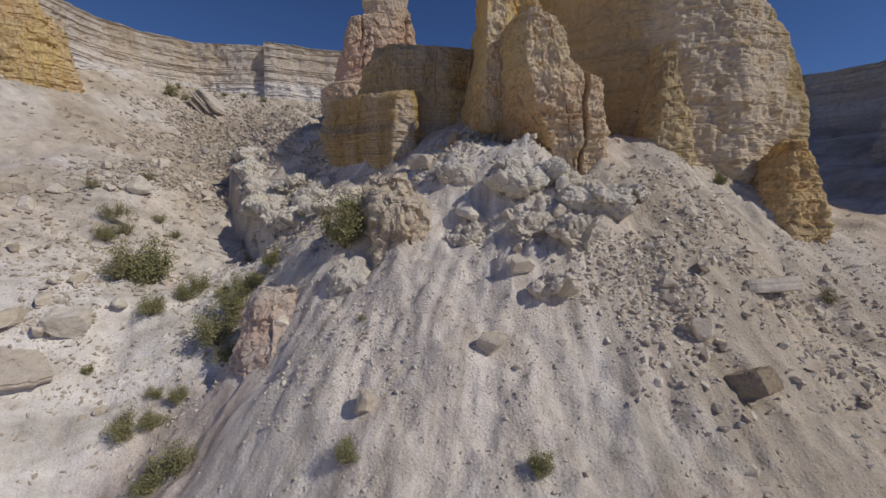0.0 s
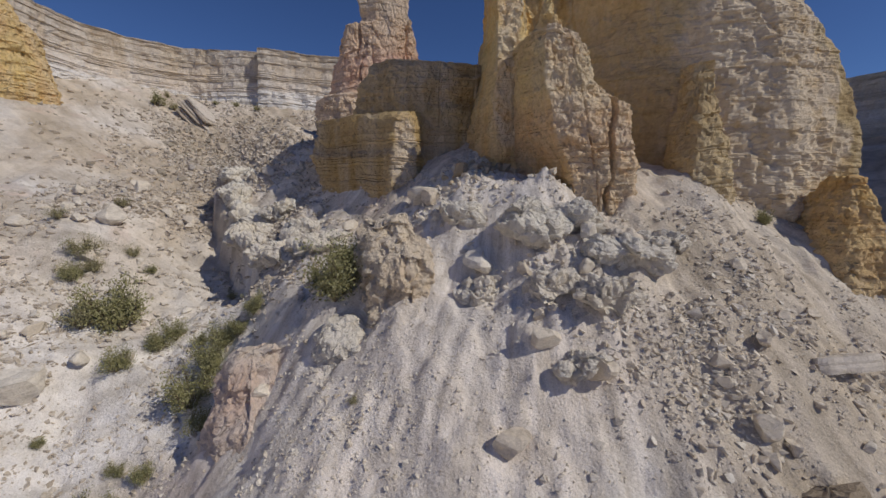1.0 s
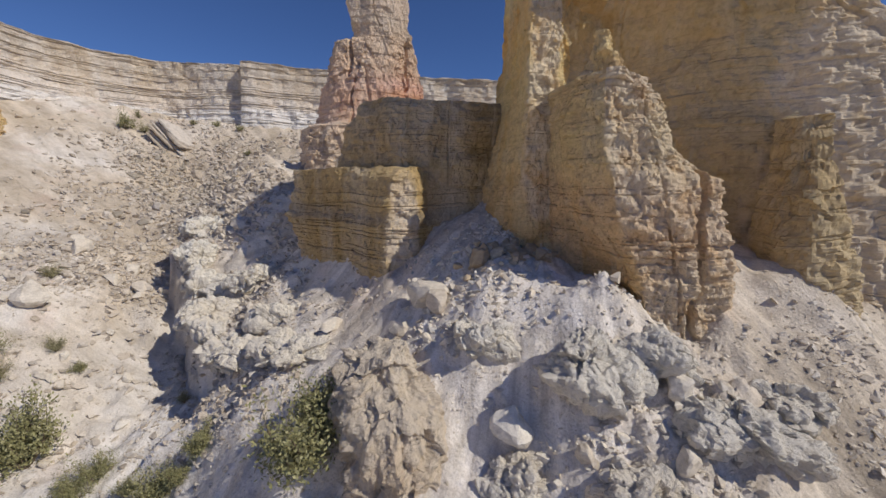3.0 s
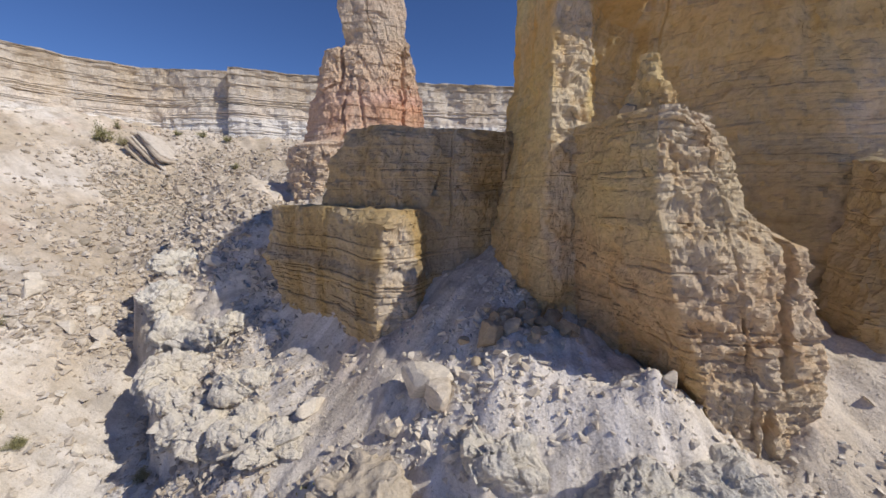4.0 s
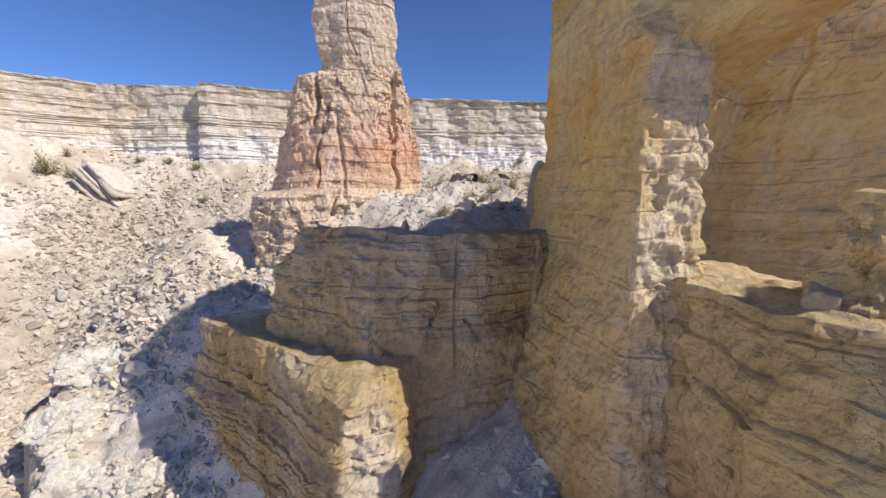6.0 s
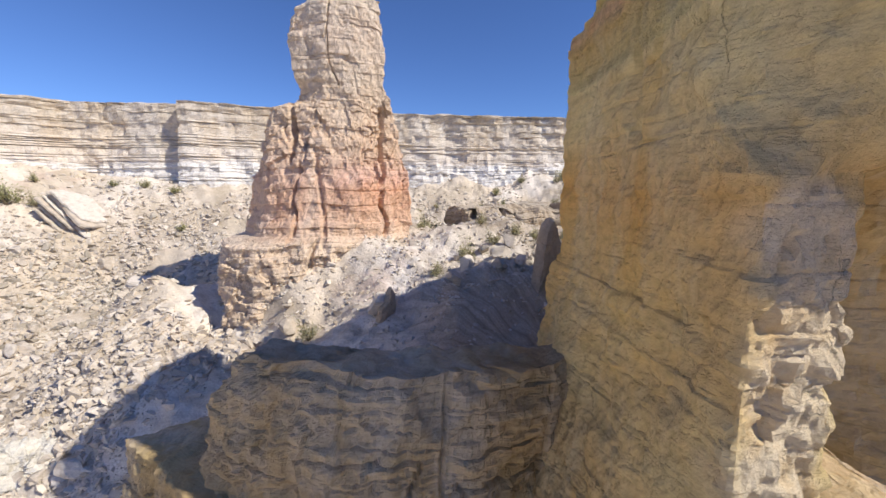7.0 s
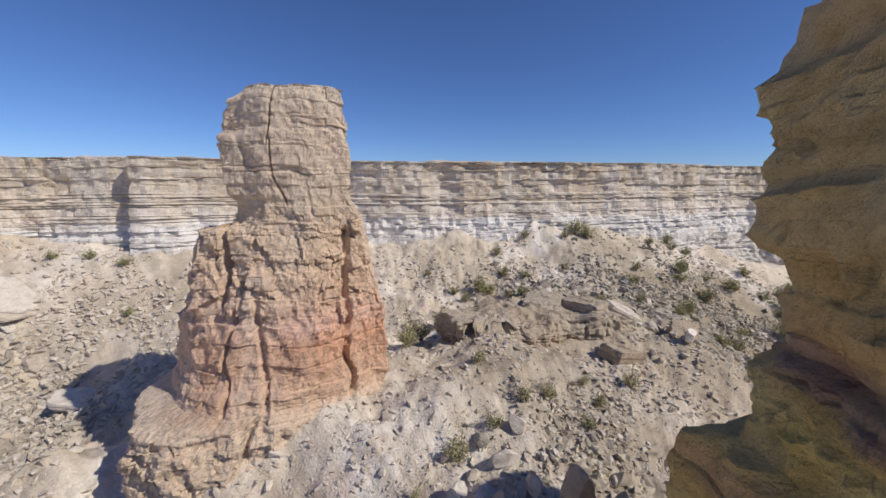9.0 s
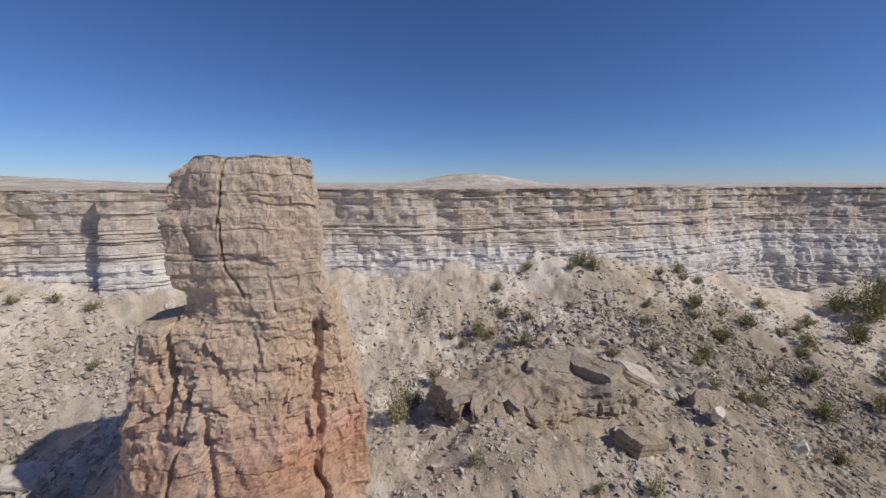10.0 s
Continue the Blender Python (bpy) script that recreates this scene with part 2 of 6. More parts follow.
ROCK_PINK = strata_material("pink_and_cream_rock", 16, 31,
    [(17, (0.62, 0.51, 0.39)), (19, (0.68, 0.56, 0.44)), (20.5, (0.70, 0.57, 0.45)), (20.9, (0.682, 0.488, 0.359)), (21.6, (0.672, 0.426, 0.298)), (22.5, (0.650, 0.364, 0.236)), (23.2, (0.694, 0.447, 0.350)), (24.2, (0.672, 0.478, 0.339)), (26, (0.650, 0.488, 0.339)), (27, (0.650, 0.519, 0.381)), (29, (0.694, 0.551, 0.422)), (30.1, (0.628, 0.530, 0.411)), (30.6, (0.477, 0.395, 0.288))],
    (0.650, 0.456, 0.31), (0.76, 0.65, 0.54), 0.35, 0.3, 3.2, 0.65, 0.8, 0.08, 0.8, 0.0, 1.12)
ROCK_CLIFF = strata_material("pale_bedded_cliff_rock", 16, 30,
    [(16, (0.68, 0.65, 0.62)), (22.4, (0.76, 0.74, 0.72)), (23.2, (0.83, 0.82, 0.81)), (24.5, (0.83, 0.81, 0.79)), (24.8, (0.74, 0.66, 0.58)), (26, (0.75, 0.66, 0.55)), (27.3, (0.64, 0.54, 0.42)), (28.0, (0.69, 0.60, 0.48)), (28.8, (0.60, 0.50, 0.38)), (29.4, (0.54, 0.46, 0.36))],
    (0.64, 0.54, 0.42), (0.80, 0.77, 0.73), 0.25, 0.25, 4.2, 0.55, 0.9, 0.1, 0.5)
ROCK_PALE = strata_material("pale_weathered_rock", 6, 18,
    [(6, (0.70, 0.62, 0.52)), (9.4, (0.73, 0.63, 0.50)), (10.4, (0.71, 0.57, 0.41)), (14, (0.73, 0.63, 0.50)), (18, (0.72, 0.62, 0.50))],
    (0.68, 0.50, 0.33), (0.80, 0.74, 0.64), 0.3, 0.25, 1.6, 0.7, 0.4, 0.2)
ROCK_CHALK = strata_material("dusty_chalk_rock", 6, 18,
    [(6, (0.81, 0.75, 0.67)), (11, (0.81, 0.74, 0.64)), (14, (0.83, 0.77, 0.69)), (18, (0.82, 0.76, 0.68))],
    (0.76, 0.66, 0.53), (0.84, 0.80, 0.73), 0.15, 0.25, 1.2, 0.7, 0.3, 0.05, 0.25, 0.0, 1.06)
ROCK_BROWN = strata_material("brown_dusty_rock", 17, 24,
    [(17, (0.40, 0.33, 0.25)), (20, (0.42, 0.34, 0.25)), (21, (0.46, 0.38, 0.29)), (24, (0.48, 0.41, 0.32))],
    (0.48, 0.38, 0.27), (0.54, 0.48, 0.40), 0.3, 0.4, 2.4, 0.6, 0.8, 0.7)


def ground_material():
    m, nt, b = shader("chalk_scree")
    pos = place(nt)
    sep = nt.nodes.new("ShaderNodeSeparateXYZ")
    nt.links.new(pos, sep.inputs[0])
    wide = tex_noise(nt, pos, 0.16, 4.0, 0.55, 0.4)
    base = ramp(nt, wide, [(0.32, (0.57, 0.49, 0.38)), (0.47, (0.66, 0.58, 0.48)), (0.56, (0.71, 0.645, 0.56)), (0.70, (0.75, 0.71, 0.66))])
    pink = ramp(nt, tex_noise(nt, pos, 0.33, 3.0, 0.5), [(0.60, 0.0), (0.72, 1.0)])
    base = blend(nt, base, (0.66, 0.47, 0.38), calc(nt, "MULTIPLY", pink, 0.35))
    def zone(x, y, reach):
        gap = nt.nodes.new("ShaderNodeVectorMath")
        gap.operation = "DISTANCE"
        flat = nt.nodes.new("ShaderNodeCombineXYZ")
        nt.links.new(sep.outputs[0], flat.inputs[0]), nt.links.new(sep.outputs[1], flat.inputs[1])
        nt.links.new(flat.outputs[0], gap.inputs[0])
        gap.inputs[1].default_value = (x, y, 0)
        return ramp(nt, calc(nt, "ADD", calc(nt, "DIVIDE", gap.outputs["Value"], reach * 2), calc(nt, "MULTIPLY", calc(nt, "SUBTRACT", wide, 0.5), 0.7)), [(0.25, 1.0), (0.55, 0.0)])

    base = blend(nt, base, (0.50, 0.42, 0.32), calc(nt, "MULTIPLY", zone(12, 38, 13), 0.75))
    base = blend(nt, base, (0.34, 0.28, 0.205), calc(nt, "MULTIPLY", zone(19, 40, 11), 0.8))
    base = blend(nt, base, (0.40, 0.34, 0.25), calc(nt, "MULTIPLY", zone(13, 46, 6), 0.6))
    base = blend(nt, base, (0.36, 0.30, 0.22), calc(nt, "MULTIPLY", zone(25, 45, 9), 0.75))
    base = blend(nt, base, (0.42, 0.35, 0.265), calc(nt, "MULTIPLY", zone(4.5, 31.5, 4.5), 0.8))
    # brown debris behind the tower, which also paints its ground shadow warmer
    base = blend(nt, base, (0.45, 0.365, 0.27), calc(nt, "MULTIPLY", zone(0.5, 26.5, 3.5), 0.85))
    base = blend(nt, base, (0.84, 0.77, 0.70), calc(nt, "MULTIPLY", zone(-0.5, 11, 7), 0.85))
    base = blend(nt, base, (0.52, 0.44, 0.34), calc(nt, "MULTIPLY", zone(-19, 34, 9), 0.5))
    base = blend(nt, base, (0.61, 0.54, 0.45), calc(nt, "MULTIPLY", zone(11, 11, 6), 0.7))
    base = blend(nt, base, (0.83, 0.80, 0.77), calc(nt, "MULTIPLY", zone(-12, 11, 10), 0.9))
    base = blend(nt, base, (0.66, 0.61, 0.54), calc(nt, "MULTIPLY", zone(-9, 21, 5), 0.35))
    base = blend(nt, base, (0.66, 0.52, 0.44), calc(nt, "MULTIPLY", zone(-9, 11, 3), 0.5))
    base = blend(nt, base, (0.84, 0.79, 0.73), calc(nt, "MULTIPLY", zone(1.2, 15.5, 4.5), 0.85))
    base = blend(nt, base, (0.82, 0.78, 0.73), calc(nt, "MULTIPLY", zone(-7.5, 18, 4.0), 0.8))
    # wash lines that run down from the foot of the tower
    dx, dy = calc(nt, "SUBTRACT", sep.outputs[0], 3.5), calc(nt, "SUBTRACT", sep.outputs[1], 24.0)
    turn = calc(nt, "ARCTAN2", dx, calc(nt, "MULTIPLY", dy, -1.0))
    far = calc(nt, "SQRT", calc(nt, "ADD", calc(nt, "MULTIPLY", dx, dx), calc(nt, "MULTIPLY", dy, dy)))
    polar = nt.nodes.new("ShaderNodeCombineXYZ")
    nt.links.new(calc(nt, "MULTIPLY", turn, 26.0), polar.inputs[0])
    nt.links.new(calc(nt, "MULTIPLY", far, 0.22), polar.inputs[1])
    wash = tex_noise(nt, polar.outputs[0], 1.0, 6.0, 0.62, 0.25)
    base = blend(nt, base, ramp(nt, wash, [(0.35, (0.74, 0.72, 0.69)), (0.5, (1.0, 1.0, 1.0)), (0.64, (1.20, 1.21, 1.23))]), 0.85, "MULTIPLY")
    base = blend(nt, base, ramp(nt, tex_noise(nt, pos, 1.7, 8.0, 0.7, 0.3), [(0.33, (0.76, 0.73, 0.69)), (0.5, (1.0, 0.99, 0.98)), (0.7, (1.1, 1.1, 1.1))]), 0.8, "MULTIPLY")
    pebbles = nt.nodes.new("ShaderNodeTexVoronoi")
    pebbles.inputs["Scale"].default_value = 9.0
    nt.links.new(pos, pebbles.inputs["Vector"])
    grit = ramp(nt, tex_noise(nt, pos, 22.0, 6.0, 0.75), [(0.3, (0.70, 0.68, 0.65)), (0.5, (1.0, 1.0, 1.0)), (0.72, (1.14, 1.14, 1.14))])
    base = blend(nt, base, grit, 0.85, "MULTIPLY")
    nt.links.new(base, b.inputs["Base Color"])
    n0 = bumped(nt, b, wash, 0.3, 0.08)
    n1 = bumped(nt, b, tex_noise(nt, pos, 2.5, 8.0, 0.7), 0.6, 0.12, n0)
    n2 = bumped(nt, b, ramp(nt, pebbles.outputs[0], [(0.0, 1.0), (0.5, 0.0)]), 0.35, 0.05, n1)
    bumped(nt, b, tex_noise(nt, pos, 30.0, 5.0, 0.7), 0.6, 0.03, n2)
    return m


def stone_material(name, dark, mid, light):
    """Loose stones: every piece has its own tone, with grit and pale dust on top of it."""
    m, nt, b = shader(name)
    pos = place(nt)
    geo = nt.nodes.new("ShaderNodeNewGeometry")
    info = nt.nodes.new("ShaderNodeObjectInfo")
    own = calc(nt, "FRACT", calc(nt, "ADD", geo.outputs["Random Per Island"], info.outputs["Random"]))
    base = ramp(nt, own, [(0.0, dark), (0.5, mid), (1.0, light)])
    base = blend(nt, base, ramp(nt, tex_noise(nt, stretched(nt, pos, 1.0, 1.0, 2.5), 2.2, 7.0, 0.68), [(0.3, (0.70, 0.67, 0.62)), (0.5, (1.0, 1.0, 1.0)), (0.72, (1.18, 1.17, 1.15))]), 0.9, "MULTIPLY")
    base = blend(nt, base, ramp(nt, tex_noise(nt, pos, 16.0, 6.0, 0.7), [(0.3, (0.78, 0.77, 0.75)), (0.7, (1.1, 1.1, 1.1))]), 0.8, "MULTIPLY")
    nt.links.new(base, b.inputs["Base Color"])
    n1 = bumped(nt, b, tex_noise(nt, pos, 4.0, 8.0, 0.7), 0.6, 0.08)
    bumped(nt, b, tex_noise(nt, pos, 25.0, 5.0, 0.65), 0.5, 0.02, n1)
    return m


GROUND = ground_material()
STONE = stone_material("scree_stone", (0.51, 0.44, 0.36), (0.62, 0.55, 0.47), (0.70, 0.64, 0.57))
STONE_FAN = stone_material("fan_stone", (0.68, 0.60, 0.50), (0.77, 0.70, 0.60), (0.84, 0.79, 0.71))
STONE_OCHRE = stone_material("ochre_stone", (0.42, 0.34, 0.24), (0.53, 0.43, 0.30), (0.62, 0.53, 0.40))
STONE_GREY = stone_material("grey_stone", (0.36, 0.32, 0.26), (0.46, 0.41, 0.34), (0.56, 0.51, 0.43))


# ---- ground ----
# the right end, (52, 44) to (48, -12), is unseen, added to shade the slope
RIM = [(-130, -190), (-95, -60), (-58, -5), (-41, 22), (-33.5, 31), (-34.5, 40), (-28.5, 47), (-19.6, 47.8), (-11, 50.6), (-2, 52), (10, 53.6), (21, 56), (33, 61), (46, 60.5), (57, 57), (60, 51), (52, 44), (45, 37), (39, 29), (35.5, 20), (36.5, 8), (48, -12), (85, -50), (120, -190)]
NEAR_FAN = [(1.5, 8.5, 6.5), (-2.6, 8.8, 5.9), (3.9, 9.3, 7.2), (1.3, 10.1, 8.0), (-2.0, 10.2, 7.3), (7.8, 10.8, 8.9), (12.2, 11.2, 7.5), (9.8, 11.7, 9.3), (5.1, 12.8, 11.3), (7.5, 13.2, 10.9), (-3.2, 13.5, 8.8), (0.9, 13.9, 10.5), (9.8, 14.4, 11.6), (13.2, 15.2, 11.4), (6.5, 15.7, 13.3), (-0.6, 16.4, 12.8), (0.8, 17.5, 14.3), (9.3, 17.0, 14.2), (12.5, 17.3, 13.1), (0.6, 18.4, 14.4), (2.7, 18.9, 14.5), (2.2, 20.0, 15.2), (2.9, 17.8, 14.1), (3.7, 16.6, 13.9), (4.9, 16.0, 13.1), (5.8, 15.8, 12.7), (16.5, 17.0, 11.9), (19, 16, 11.0), (3.5, 16.0, 14.2), (-1.6, 13.2, 10.2), (-4.1, 10.2, 6.5), (-3.9, 11.8, 7.7)]
GULLY = [(-9.1, 13.9, 4.9), (-8.3, 14.3, 5.8), (-10.8, 12.8, 3.6), (-6.6, 16.9, 10.0), (-4.9, 14.2, 9.1), (-12.4, 20.3, 8.7), (-12.7, 15.9, 6.9), (-13.9, 14.3, 5.5), (-5.2, 13.0, 7.6), (-5.4, 15.6, 9.7), (-8.0, 16.0, 7.6), (-13.5, 18.0, 7.8), (-9.3, 19.4, 9.5), (-4.5, 20.2, 12.6), (-7.4, 22.9, 12.7), (-10.2, 22.3, 10.7), (-13.0, 22.0, 9.9), (-6.6, 19.0, 10.9), (-2.2, 19.4, 13.8), (-12.0, 9.0, 0.6), (-6.0, 9.5, 4.2), (-17.0, 11.0, 6.2)]
LEFT_SLOPE = [(-14.3, 14.3, 6.6), (-17.2, 21.1, 12.4), (-18.2, 24.4, 13.8), (-15.6, 26.9, 13.0), (-18.8, 29.3, 13.4), (-21.8, 36.9, 15.8), (-21.0, 39.0, 16.7), (-18.5, 40.3, 18.0), (-24, 38.5, 19.0), (-22, 42.7, 21.3), (-28, 45.5, 23.5), (-30, 31, 20.2), (-26, 22, 13.6), (-33, 18, 17), (-22, 12, 9), (-30, 6, 9), (-13.0, 34.0, 17.2)]
SADDLE = [(-12.0, 26.5, 14.5), (-10.2, 27.7, 17.0), (-7.0, 29.0, 17.0), (-9.3, 30.2, 16.9), (-11.8, 30.2, 17.6), (-4.6, 28.4, 17.8), (-2.0, 28.0, 19.0), (-10.7, 31.4, 18.2), (-12.6, 31.6, 19.0), (-6.7, 30.2, 19.3), (-0.5, 30.3, 20.3), (-3.7, 31.2, 20.4), (-0.1, 31.4, 20.9), (2.4, 33.0, 21.2), (-3.0, 25.0, 17.7), (0.0, 25.5, 18.9), (-6.5, 25.5, 16.2), (2.8, 28.5, 20.0), (4, 23, 17), (10, 22, 15.5), (-0.4, 21.4, 15.4)]
BASIN = [(1.5, 35.9, 21.1), (3.9, 32.7, 20.6), (7.8, 34.6, 20.0), (11.4, 36.1, 20.3), (8.7, 38.2, 20.9), (4.2, 39.4, 20.7), (-2.1, 40.1, 18.6), (0.7, 44.3, 19.5), (-3.6, 45.6, 20.3), (3.1, 45.6, 20.4), (7, 28.5, 19.3), (14, 29, 17.0), (-8, 36, 18.6), (-9, 42, 19.5)]
FAR_TALUS = [(-7.0, 50.6, 23.2), (0.8, 51.6, 23.7), (7.6, 52.6, 24.2), (12.5, 53.4, 24.0), (18.0, 54.6, 23.1), (26.5, 57.6, 21.3), (-0.1, 47.7, 21.6), (7.3, 49.6, 21.6), (3.6, 50.6, 22.5), (16.8, 45.2, 18.6), (21.8, 45.9, 16.7), (21.0, 39.7, 15.9), (23.3, 50.7, 18.9), (32.6, 53.1, 17.5), (20.5, 54.2, 21.9), (-11, 48.6, 23.0), (-19.5, 46, 23.2), (30, 58, 20.0), (44, 56, 20), (34, 42, 13), (26, 31, 11), (53, 52, 19), (44, 40, 15), (20, 23, 11.3), (30, 18, 7)]
VALLEY = [(0, 0, 0.6), (12, 2, 2.2), (22, 8, 5.0), (-12, 0, -3), (0, -20, -6), (-25, -20, -3), (30, -12, -3), (50, 10, 12), (0, -60, -10), (-60, -60, -6), (70, -60, -6), (0, -180, -14), (-25, 0, 4)]
SCARP = [(-15.2, 31.5), (-14.2, 27.6), (-13.6, 24.6), (-12.5, 22.9), (-11.2, 21.3), (-9.8, 20.3), (-8.6, 19.4)]
spots = np.array(NEAR_FAN + GULLY + LEFT_SLOPE + SADDLE + BASIN + FAR_TALUS + VALLEY, float)


def spline_kernel(r):
    return r * r * np.log(r + 1e-9) * 0.02 + r


def solve_ground():
    xy, n = spots[:, :2], len(spots)
    k = spline_kernel(np.hypot(*(xy[:, None] - xy[None]).transpose(2, 0, 1))) + np.eye(n) * 0.12
    p = np.c_[np.ones(n), xy]
    return np.linalg.solve(np.block([[k, p], [p.T, np.zeros((3, 3))]]), np.r_[spots[:, 2], 0, 0, 0])


weights = solve_ground()


def valley_height(x, y):
    z = weights[-3] + weights[-2] * x + weights[-1] * y
    for (sx, sy, _), w in zip(spots, weights):
        z = z + w * spline_kernel(np.hypot(x - sx, y - sy))
    return z


def height(x, y, detail=True):
    """Height of the bare ground."""
    x, y = np.asarray(x, float), np.asarray(y, float)
    inside = np.maximum(np.abs(x), np.abs(y)) < 200
    cx, cy = np.clip(x, -140, 150), np.clip(y, -190, 80)
    z = valley_height(cx, cy)
    jag = 0.55 * noise3(cx * 0.9, cy * 0.9, 0 * cx, 15) + 0.25 * noise3(cx * 2.3, cy * 2.3, 0 * cx, 16)
    d, side, along = polyline_distance(cx + jag, cy + 0.5 * jag, SCARP)
    drop = (1 - step(0.0, 0.3 + 0.15 * noise3(cx * 0.8, cy * 0.8, 0 * cx, 8), d)) * 0.5
    drop = np.where(side > 0, 1 - drop, drop)
    z = z + (0.5 - drop) * 2.7 * np.exp(-d / 2.0) * step(0.0, 0.12, along) * (1 - step(0.93, 1.0, along))
    if detail:
        near = np.exp(-((np.maximum(np.abs(x) - 45, 0) + np.maximum(np.abs(y - 25) - 45, 0)) / 30))
        z = z + near * (0.22 * fbm(x * 0.5, y * 0.5, 0, 4, 3) + 0.10 * fbm(x * 1.9, y * 1.9, 0, 3, 11))
        turn, far = np.arctan2(x - 3.5, 24.0 - y), np.hypot(x - 3.5, y - 24)
        fan = step(7, 11, far) * (1 - step(24, 30, far)) * step(-1.1, -0.8, turn) * (1 - step(1.1, 1.4, turn))
        z = z + fan * (0.13 * (ridged(turn * 8, far * 0.12, 0, 3, 21) - 0.6) + 0.09 * (ridged(turn * 27, far * 0.2, 0, 3, 22) - 0.6) + 0.10 * fbm(turn * 14, far * 0.9, 0, 3, 24))
        # knobbly outcrop half buried in the fan
        knob = np.exp(-(((x - 4.6) / 2.6) ** 2 + ((y - 14.2) / 2.0) ** 2)) + 0.8 * np.exp(-(((x - 2.6) / 1.2) ** 2 + ((y - 11.9) / 0.8) ** 2)) + 0.8 * np.exp(-(((x + 0.2) / 1.6) ** 2 + ((y - 16.2) / 1.2) ** 2))
        d1, d2, who = cells(x * 1.15 + 0.3 * fbm(x, y, 0, 2, 5), y * 1.15 + 0.3 * fbm(x, y, 5, 2, 6), 4)
        bank = np.exp(-polyline_distance(x - 1.0, y, SCARP)[0] / 1.3)
        c1, c2, mine = cells(x * 1.4, y * 1.4, 14)
        z = z + bank * 0.85 * (mine - 0.5) * step(0.0, 0.2, c2 - c1) * (np.abs(x + 12) < 9)
        e1, e2, own = cells(x * 2.9, y * 2.9, 9)
        z = z + 0.6 * knob * (step(0.02, 0.35, d2 - d1) * (0.05 + 0.34 * who) + 0.16 * fbm(x * 2.6, y * 2.6, 0, 4, 51) + 0.14 * step(0.02, 0.3, e2 - e1) * own - 0.12)
    d, side, along = polyline_distance(cx, cy, RIM)
    beyond = np.where(side < 0, d, -d)
    beyond = np.where((np.abs(x) > 145) | (y > 79) | (y < -189), 50.0, beyond)
    top = 29.05 + 0.25 * fbm(x * 0.05, y * 0.05, 0, 3, 31) + 1.9 * np.exp(-(((x - 6) / 10) ** 2 + ((y - 84) / 9) ** 2)) + 1.6 * np.exp(-(((x + 75) / 16) ** 2 + ((y - 92) / 10) ** 2))
    return np.where(beyond > 3.2, top, z)


def spaced(parts, outer):
    """Coordinates in steps that grow outside the middle."""
    mid = np.concatenate([np.arange(a, b, s) for a, b, s in parts])
    grow = np.cumsum(np.geomspace(0.5, outer / 6, 34))
    return np.concatenate([mid[0] - grow[::-1], mid, mid[-1] + grow])


def mesh_object(name, verts, faces, material, smooth=True, parent=None):
    me = bpy.data.meshes.new(name)
    verts = np.asarray(verts, float)
    faces = np.asarray(faces)
    n, k = faces.shape
    me.vertices.add(len(verts))
    me.vertices.foreach_set("co", verts.ravel())
    me.loops.add(n * k)
    me.loops.foreach_set("vertex_index", faces.ravel().astype(np.int32))
    me.polygons.add(n)
    me.polygons.foreach_set("loop_start", np.arange(0, n * k, k, dtype=np.int32))
    me.polygons.foreach_set("loop_total", np.full(n, k, np.int32))
    me.polygons.foreach_set("use_smooth", np.full(n, smooth))
    me.update(calc_edges=True)
    me.validate()
    if material:
        me.materials.append(material)
    ob = new(name, me)
    ob.parent = parent
    return ob


def grid_faces(rows, cols, wrap=False):
    r, c = np.meshgrid(np.arange(rows - 1), np.arange(cols if wrap else cols - 1), indexing="ij")
    a = r * cols + c
    b = r * cols + (c + 1) % cols
    return np.stack([a, b, b + cols, a + cols], -1).reshape(-1, 4)


gx = spaced([(-36, -16, 0.25), (-16, -3, 0.14), (-3, 8, 0.095), (8, 14, 0.13), (14, 40, 0.3)], 4000)
gy = spaced([(3, 7, 0.25), (7, 18, 0.10), (18, 33, 0.14), (33, 64, 0.22)], 4000)
GX, GY = np.meshgrid(gx, gy)
GZ = height(GX, GY)
tagged(mesh_object("ground", np.stack([GX, GY, GZ], -1).reshape(-1, 3), grid_faces(len(gy), len(gx)), GROUND), "pale chalky scree slopes and dry plateau above", "ground", kind="structure")


# ---- bedded rock ----
bed_random = np.random.default_rng(5)
BEDS = np.cumsum(np.r_[4.0, bed_random.choice([0.12, 0.18, 0.25, 0.4, 0.6], 400, p=[0.25, 0.3, 0.25, 0.13, 0.07])])
BED_OUT = bed_random.uniform(-1, 1, 402)


def bed_rows(low, high, widest=0.5):
    """Heights of the rows of a rock face: five or more to a bed, close together at the joints."""
    k0, k1 = np.searchsorted(BEDS, [low, high])
    rows = [low]
    for k in range(k0, k1):
        a, t = BEDS[k], BEDS[k + 1] - BEDS[k]
        rows += [a + 0.012, a + 0.05, a + 0.5 * t, a + t - 0.045, a + t - 0.012]
    rows = np.array(rows)
    rows = np.r_[rows[rows < high - 0.01], high]
    return np.concatenate([np.linspace(a, b, max(1, math.ceil((b - a) / widest)), endpoint=False) for a, b in zip(rows[:-1], rows[1:])] + [rows[-1:]])


